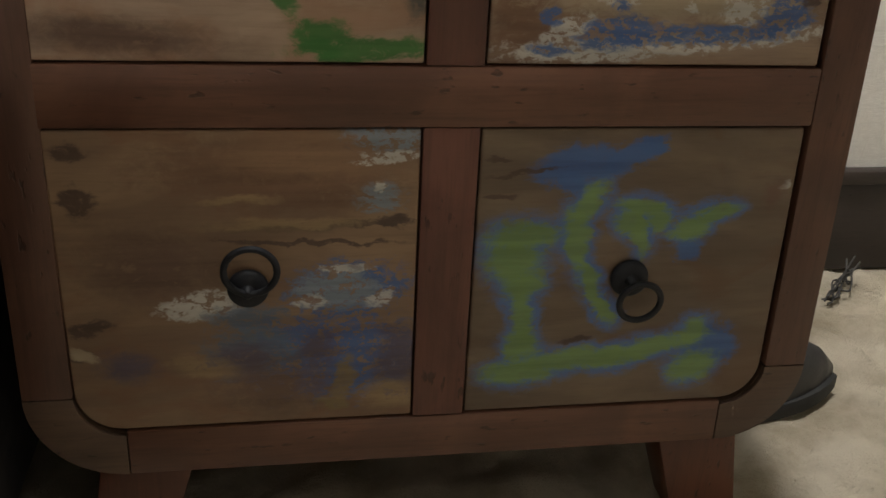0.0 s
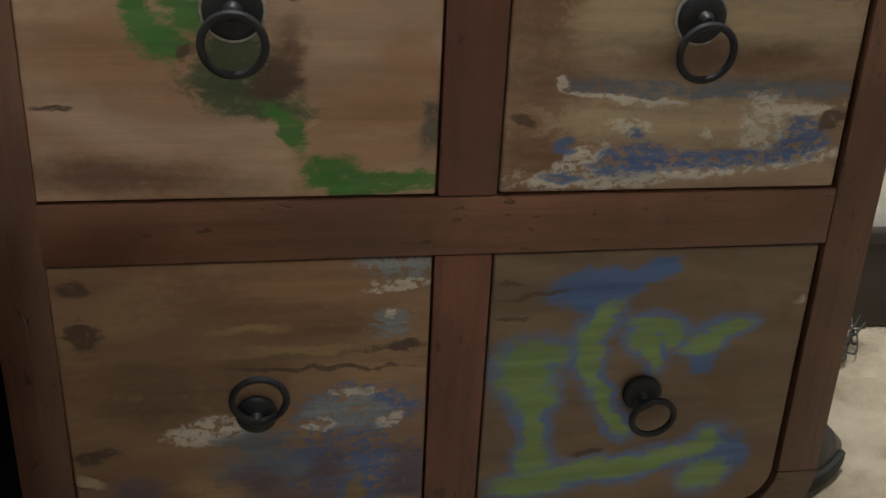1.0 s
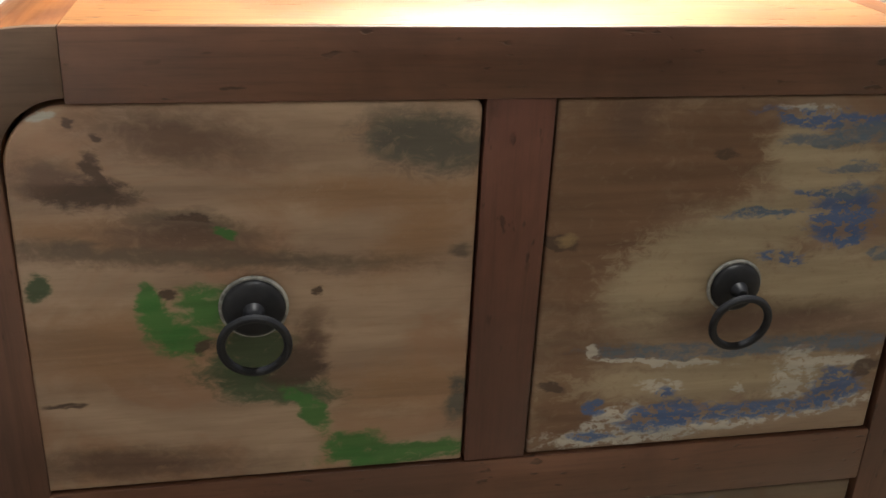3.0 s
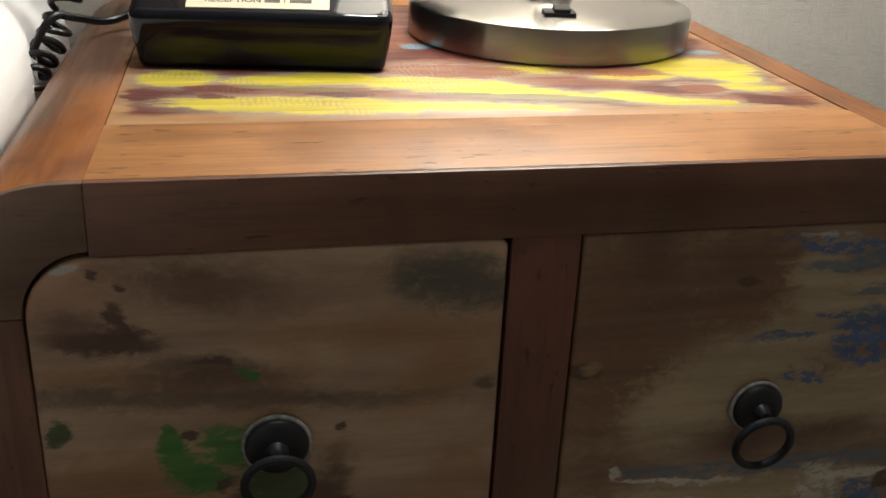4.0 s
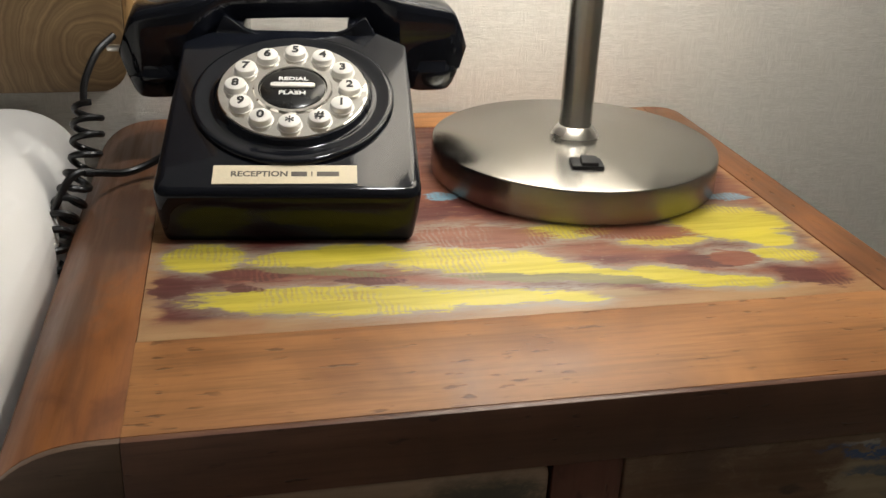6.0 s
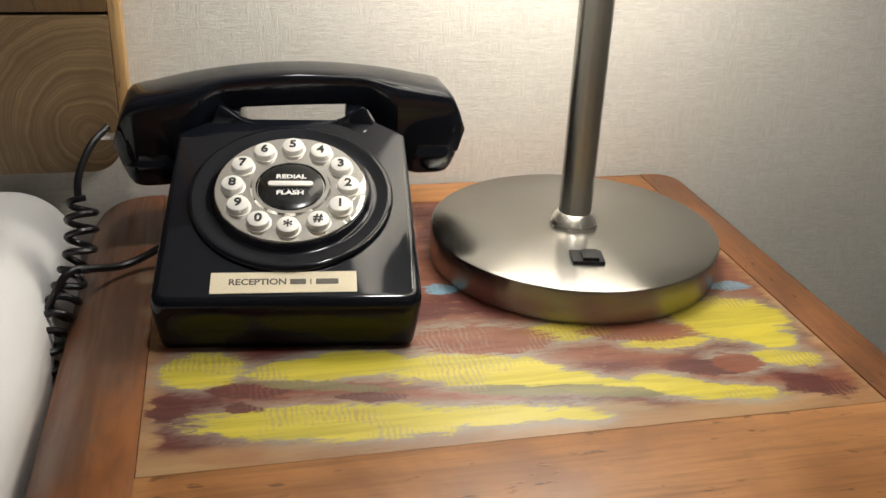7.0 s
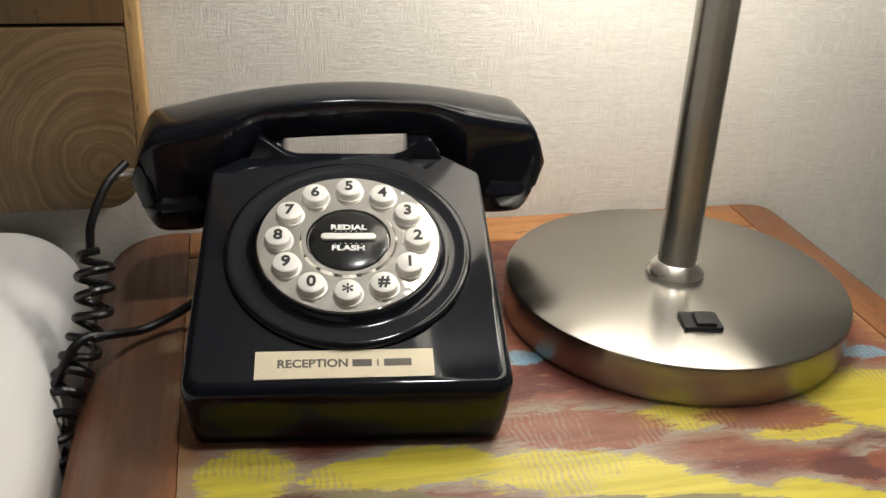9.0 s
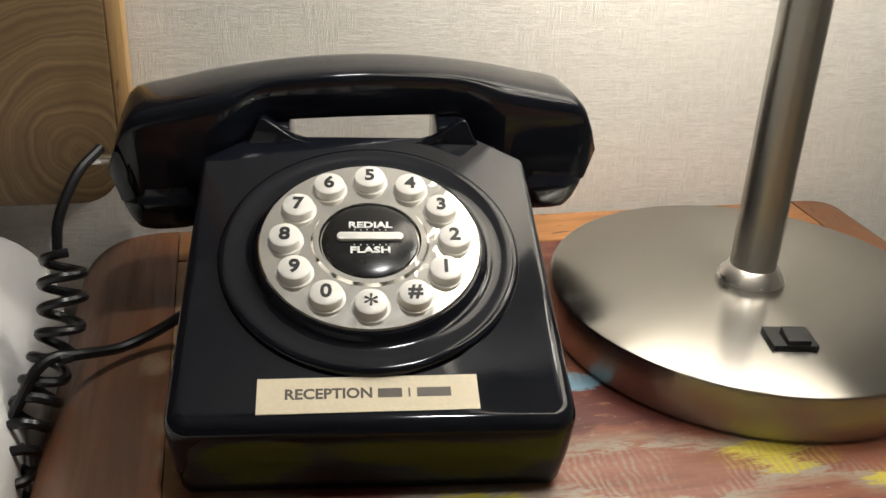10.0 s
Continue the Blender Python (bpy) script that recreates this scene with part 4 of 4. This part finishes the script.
part("centre_disc", lathe([(0.0, 0.0068), (0.0202, 0.0068), (0.0198, 0.0080), (0.0165, 0.0091), (0.0, 0.0096)], 64), mat_disc, dial, "black centre disc")
bar = part("redial_bar", prism(rounded(-0.0138, 0.0138, -0.0021, 0.0021, (0.0020,) * 4), 0.0088, 0.0108, 0.0004, "Z"), mat_key, dial, "white bar button")
words("redial_print", "REDIAL", 0.0046, pose(0, 0.0068, 0.0095), mat_print, dial, label="white printed word", stretch=1.22, bold=0.035)
words("flash_print", "FLASH", 0.0046, pose(0, -0.0072, 0.0095), mat_print, dial, label="white printed word", stretch=1.3, bold=0.035)
for y in (0.0041, -0.0043):
    for k in range(6):
        part("dot", lathe([(0, 0.0), (0.0003, 0.0), (0.0003, 0.0002), (0, 0.0002)], 6, pose((k - 2.5) * 0.0026, y, 0.0095)), mat_print, dial)
KEY = mesh_of("key", lathe([(0, 0.0), (0.0078, 0.0), (0.0078, 0.0004), (0.0069, 0.0005), (0.0068, 0.0030), (0.0064, 0.0040), (0.0055, 0.0045), (0.0, 0.0046)], 36), mat_key)
for k, sign in enumerate("5432 1#*0987 6".replace(" ", "")):
    a = radians(90 - 30 * k)
    x, y = 0.0350 * math.cos(a), 0.0350 * math.sin(a)
    key = new("key", KEY)
    key.parent, key.matrix_basis = dial, pose(x, y, 0.0068)
    size = 0.0092 if sign != "*" else 0.013
    words("key_print", sign, size, pose(x, y - (0.0022 if sign == "*" else 0.0), 0.01145), mat_ink, dial, bold=0.03 if sign != "*" else 0.005)

# paper label on the slope
LABEL = pose(-0.0021, 0.0084, plate_height(0.0084) + 0.0001, SLOPE, 0, 0.9)
tape = part("label", box(-0.0412, 0.0412, -0.0077, 0.0077, -0.0003, 0.0003), mat_label, phone, "cream paper strip with printed word", smooth=False)
tape.matrix_basis = LABEL
words("label_print", "RECEPTION", 0.0062, pose(-0.0148, 0.0003, 0.0003), mat_label_ink, tape, 0.00005, bold=0.03)
for x0, x1 in ((0.0034, 0.0124), (0.0148, 0.0155), (0.0180, 0.0308)):
    part("print_bar", box(x0, x1, -0.0017, 0.0023, 0.0002, 0.00036), mat_label_ink, tape, smooth=False)


def cradle(side):
    """A pointed prong at the top of the slope, steep outside and swept inside, with the rest for the handset behind it."""
    mid, back = -0.0020, plate_height(0.1395)
    at = lambda x, y, z: (mid + side * x, y, z)
    sweep = [(0.020, 0.0), (0.027, 0.0008), (0.0325, 0.0026), (0.0370, 0.0056), (0.0420, 0.0093), (0.0456, 0.0117), (0.0474, 0.0119), (0.0492, 0.0090), (0.0520, 0.0030), (0.0550, -0.0012)]
    front, rear = [], []
    for x, h in sweep:
        front.append(at(x, 0.1375 - 0.02 * max(0.0, x - 0.046), back + h - 0.001))
        rear.append(at(x, 0.1440, back + h * 0.97 - 0.0005))
    low = [at(0.055, 0.1375, back - 0.012), at(0.020, 0.1375, back - 0.012)]
    low_rear = [at(0.055, 0.1440, back - 0.012), at(0.020, 0.1440, back - 0.012)]
    bm = loft([front + low, rear + low_rear])
    bmesh.ops.recalc_face_normals(bm, faces=bm.faces)
    rim = [e for e in bm.edges if len(e.link_faces) == 2 and e.calc_face_angle(0) > 1.0]
    bmesh.ops.bevel(bm, geom=rim, offset=0.0008, segments=2, profile=0.5, affect="EDGES")
    part("cradle_prong", bm, mat_black, phone, sharp=50)
    x0, x1 = sorted((mid + side * 0.0345, mid + side * 0.0485))
    part("cradle_rest", box(x0, x1, 0.1442, 0.186, 0.060, 0.0965, 0.0025, 3), mat_black, phone)


cradle(-1), cradle(1)
HAND_X, HAND_Y, HAND_TURN = -0.0035, 0.1720, 8.0
HAND_POSE = Matrix.Translation((HAND_X, HAND_Y, 0)) @ Matrix.Rotation(radians(HAND_TURN), 4, 'Z')


def handset():
    """A bowed grip, flat on top with crisp edges, and a deep cup at each end."""
    rows = []
    n = 56
    for k in range(n + 1):
        s = -1 + 2 * k / n
        x = 0.1165 * s
        top = 0.1206 - 0.0180 * s * s - 0.022 * (max(0, abs(s) - 0.90) / 0.1) ** 1.6
        cup = min(1.0, max(0.0, (abs(s) - 0.38) / 0.24))
        cup = cup * cup * (3 - 2 * cup)
        low = (0.0975 - 0.004 * s * s) * (1 - cup) + 0.0600 * cup
        half = 0.0190 + 0.0060 * cup - 0.006 * (max(0, abs(s) - 0.90) / 0.1) ** 2
        x *= 1 - 0.006 * cup
        ring = []
        for u, v in ((-0.5, 1.0), (-0.80, 0.975), (-0.95, 0.935), (-1.0, 0.88), (-1.0, 0.80), (-0.97, 0.12), (-0.90, 0.02), (-0.80, 0.0), (0.80, 0.0), (0.90, 0.02), (0.97, 0.12), (1.0, 0.80), (1.0, 0.88), (0.95, 0.935), (0.80, 0.975), (0.5, 1.0)):
            bulge = 1.0 + 0.035 * cup * math.sin(max(0.0, min(1.0, 1.25 - v)) * math.pi) * (abs(s) > 0.8)
            ring.append((x * bulge, u * half, low + v * (top - low)))
        rows.append(ring)
    return loft(rows)


receiver = part("handset", moved(handset(), HAND_POSE), mat_black, phone, "glossy black handset on its cradle", sharp=42)
for side in (-1, 1):
    cap = []
    for z, grow in ((0.0, 0.66), (0.0012, 0.74), (0.006, 0.86), (0.013, 0.97), (0.0165, 1.0), (0.0170, 0.985), (0.024, 0.985)):
        cap.append([(side * 0.0945 + grow * 0.0222 * math.copysign(abs(math.cos(a)) ** 0.6, math.cos(a)), grow * 0.0252 * math.copysign(abs(math.sin(a)) ** 0.6, math.sin(a)), 0.0442 + z)
                    for a in [2 * math.pi * k / 28 for k in range(28)]])
    part("earpiece" if side < 0 else "mouthpiece", moved(loft(cap), HAND_POSE), mat_black, receiver, "black screw-on cap", sharp=50)
part("cord_plug", box(-0.1310, -0.1215, 0.1505, 0.1555, 0.0735, 0.0775, 0.0008), mat_steel_bright, receiver, "small clear cord plug")

# cords, in the room's own metres, then taken into the telephone's frame
BACK = PHONE.inverted()


def coil(points, r, turns, wire, swell=0.0):
    way = glide(points, 14)
    n = len(way) - 1
    out = []
    steps = turns * 18
    for k in range(steps + 1):
        f = k / steps * n
        i = min(int(f), n - 1)
        p = way[i].lerp(way[i + 1], f - i)
        ahead = (way[i + 1] - way[i]).normalized()
        side = Vector((0.35, -1, 0)).normalized()
        side = (side - ahead * side.dot(ahead)).normalized()
        a = 2 * math.pi * k / 18
        rr = r * (1 + 0.12 * math.sin(k * 0.05) + swell * k / steps)
        out.append(p + rr * (math.cos(a) * side + math.sin(a) * ahead.cross(side)))
    return tube(out, wire, 8)


lead = glide([(-0.228, 0.334, 0.688), (-0.238, 0.322, 0.680), (-0.246, 0.31, 0.664), (-0.2475, 0.303, 0.650)], 8)
part("cord_lead", moved(tube(lead, 0.0024, 10), BACK), mat_cord, phone)
coiled = moved(coil([(-0.2450, 0.304, 0.650), (-0.2458, 0.297, 0.638), (-0.2468, 0.289, 0.625), (-0.2510, 0.281, 0.611)], 0.0080, 4, 0.0022), BACK)
part("coiled_cord", coiled, mat_cord, phone, "black coiled telephone cord")
part("coiled_cord", moved(coil([(-0.2515, 0.283, 0.612), (-0.2570, 0.277, 0.598), (-0.2625, 0.264, 0.588), (-0.2665, 0.250, 0.578), (-0.2690, 0.242, 0.562)], 0.0078, 6, 0.0023), BACK), mat_cord, phone, "black coiled telephone cord")
part("cord_tail", moved(tube(glide([(-0.192, 0.300, 0.620), (-0.208, 0.298, 0.611), (-0.224, 0.292, 0.607), (-0.240, 0.282, 0.611), (-0.252, 0.274, 0.614), (-0.262, 0.268, 0.603), (-0.2715, 0.262, 0.575), (-0.2735, 0.26, 0.5)], 8), 0.0026, 10), BACK), mat_cord, phone)

# ---- on the carpet beside the cabinet ----
def shoe():
    thing = base("shoe", "black leather shoe lying on the carpet by the cabinet", "shoe", pose(0.292, 0.158, 0.0, 0, 0, -80))
    rows = []
    for k in range(15):
        s = k / 14
        y = -0.125 + 0.25 * s
        half = 0.037 * (1 - abs(2 * s - 1) ** 3 * 0.8) * (0.86 + 0.2 * math.sin(s * 3.0))
        high = (0.060 + 0.010 * (1 - s)) * (1 - 0.55 * abs(2 * s - 1) ** 5)
        rows.append([(half * math.cos(a) if math.sin(a) >= 0 else half * 1.0 * math.cos(a), y, 0.016 + (high - 0.016) * max(0, math.sin(a)) ** 0.75) for a in [math.pi * j / 12 for j in range(13)]] )
    part("upper", loft(rows), mat_leather, thing, sharp=60)
    sole = [(0.041 * (1 - abs(2 * (k / 14) - 1) ** 3 * 0.75), -0.128 + 0.256 * k / 14) for k in range(15)]
    part("sole", prism(sole + [(-x, y) for x, y in reversed(sole)], 0.0, 0.017, 0.002, "Z"), mat_rubber, thing, "black rubber sole")
    for k in range(7):
        part("stitch", box(0.030, 0.034, -0.02 + k * 0.011, -0.014 + k * 0.011, 0.0285, 0.0295), mat_stitch, thing)


shoe()
tangle = base("cable_tangle", "tangle of thin dark cable strands at the skirting board", "cable")
for k in range(7):
    w = random.Random(k)
    pts = [(0.50 + 0.012 * w.random(), 0.33 + 0.015 * w.random(), 0.004)]
    for j in range(5):
        pts.append((0.515 + 0.014 * j + 0.022 * (w.random() - 0.5), 0.345 + 0.013 * j + 0.02 * (w.random() - 0.5), 0.005 + 0.022 * w.random() * (0.4 + 0.15 * j)))
    part("strand", tube(glide(pts, 6), 0.0012, 6), mat_strand, tangle)
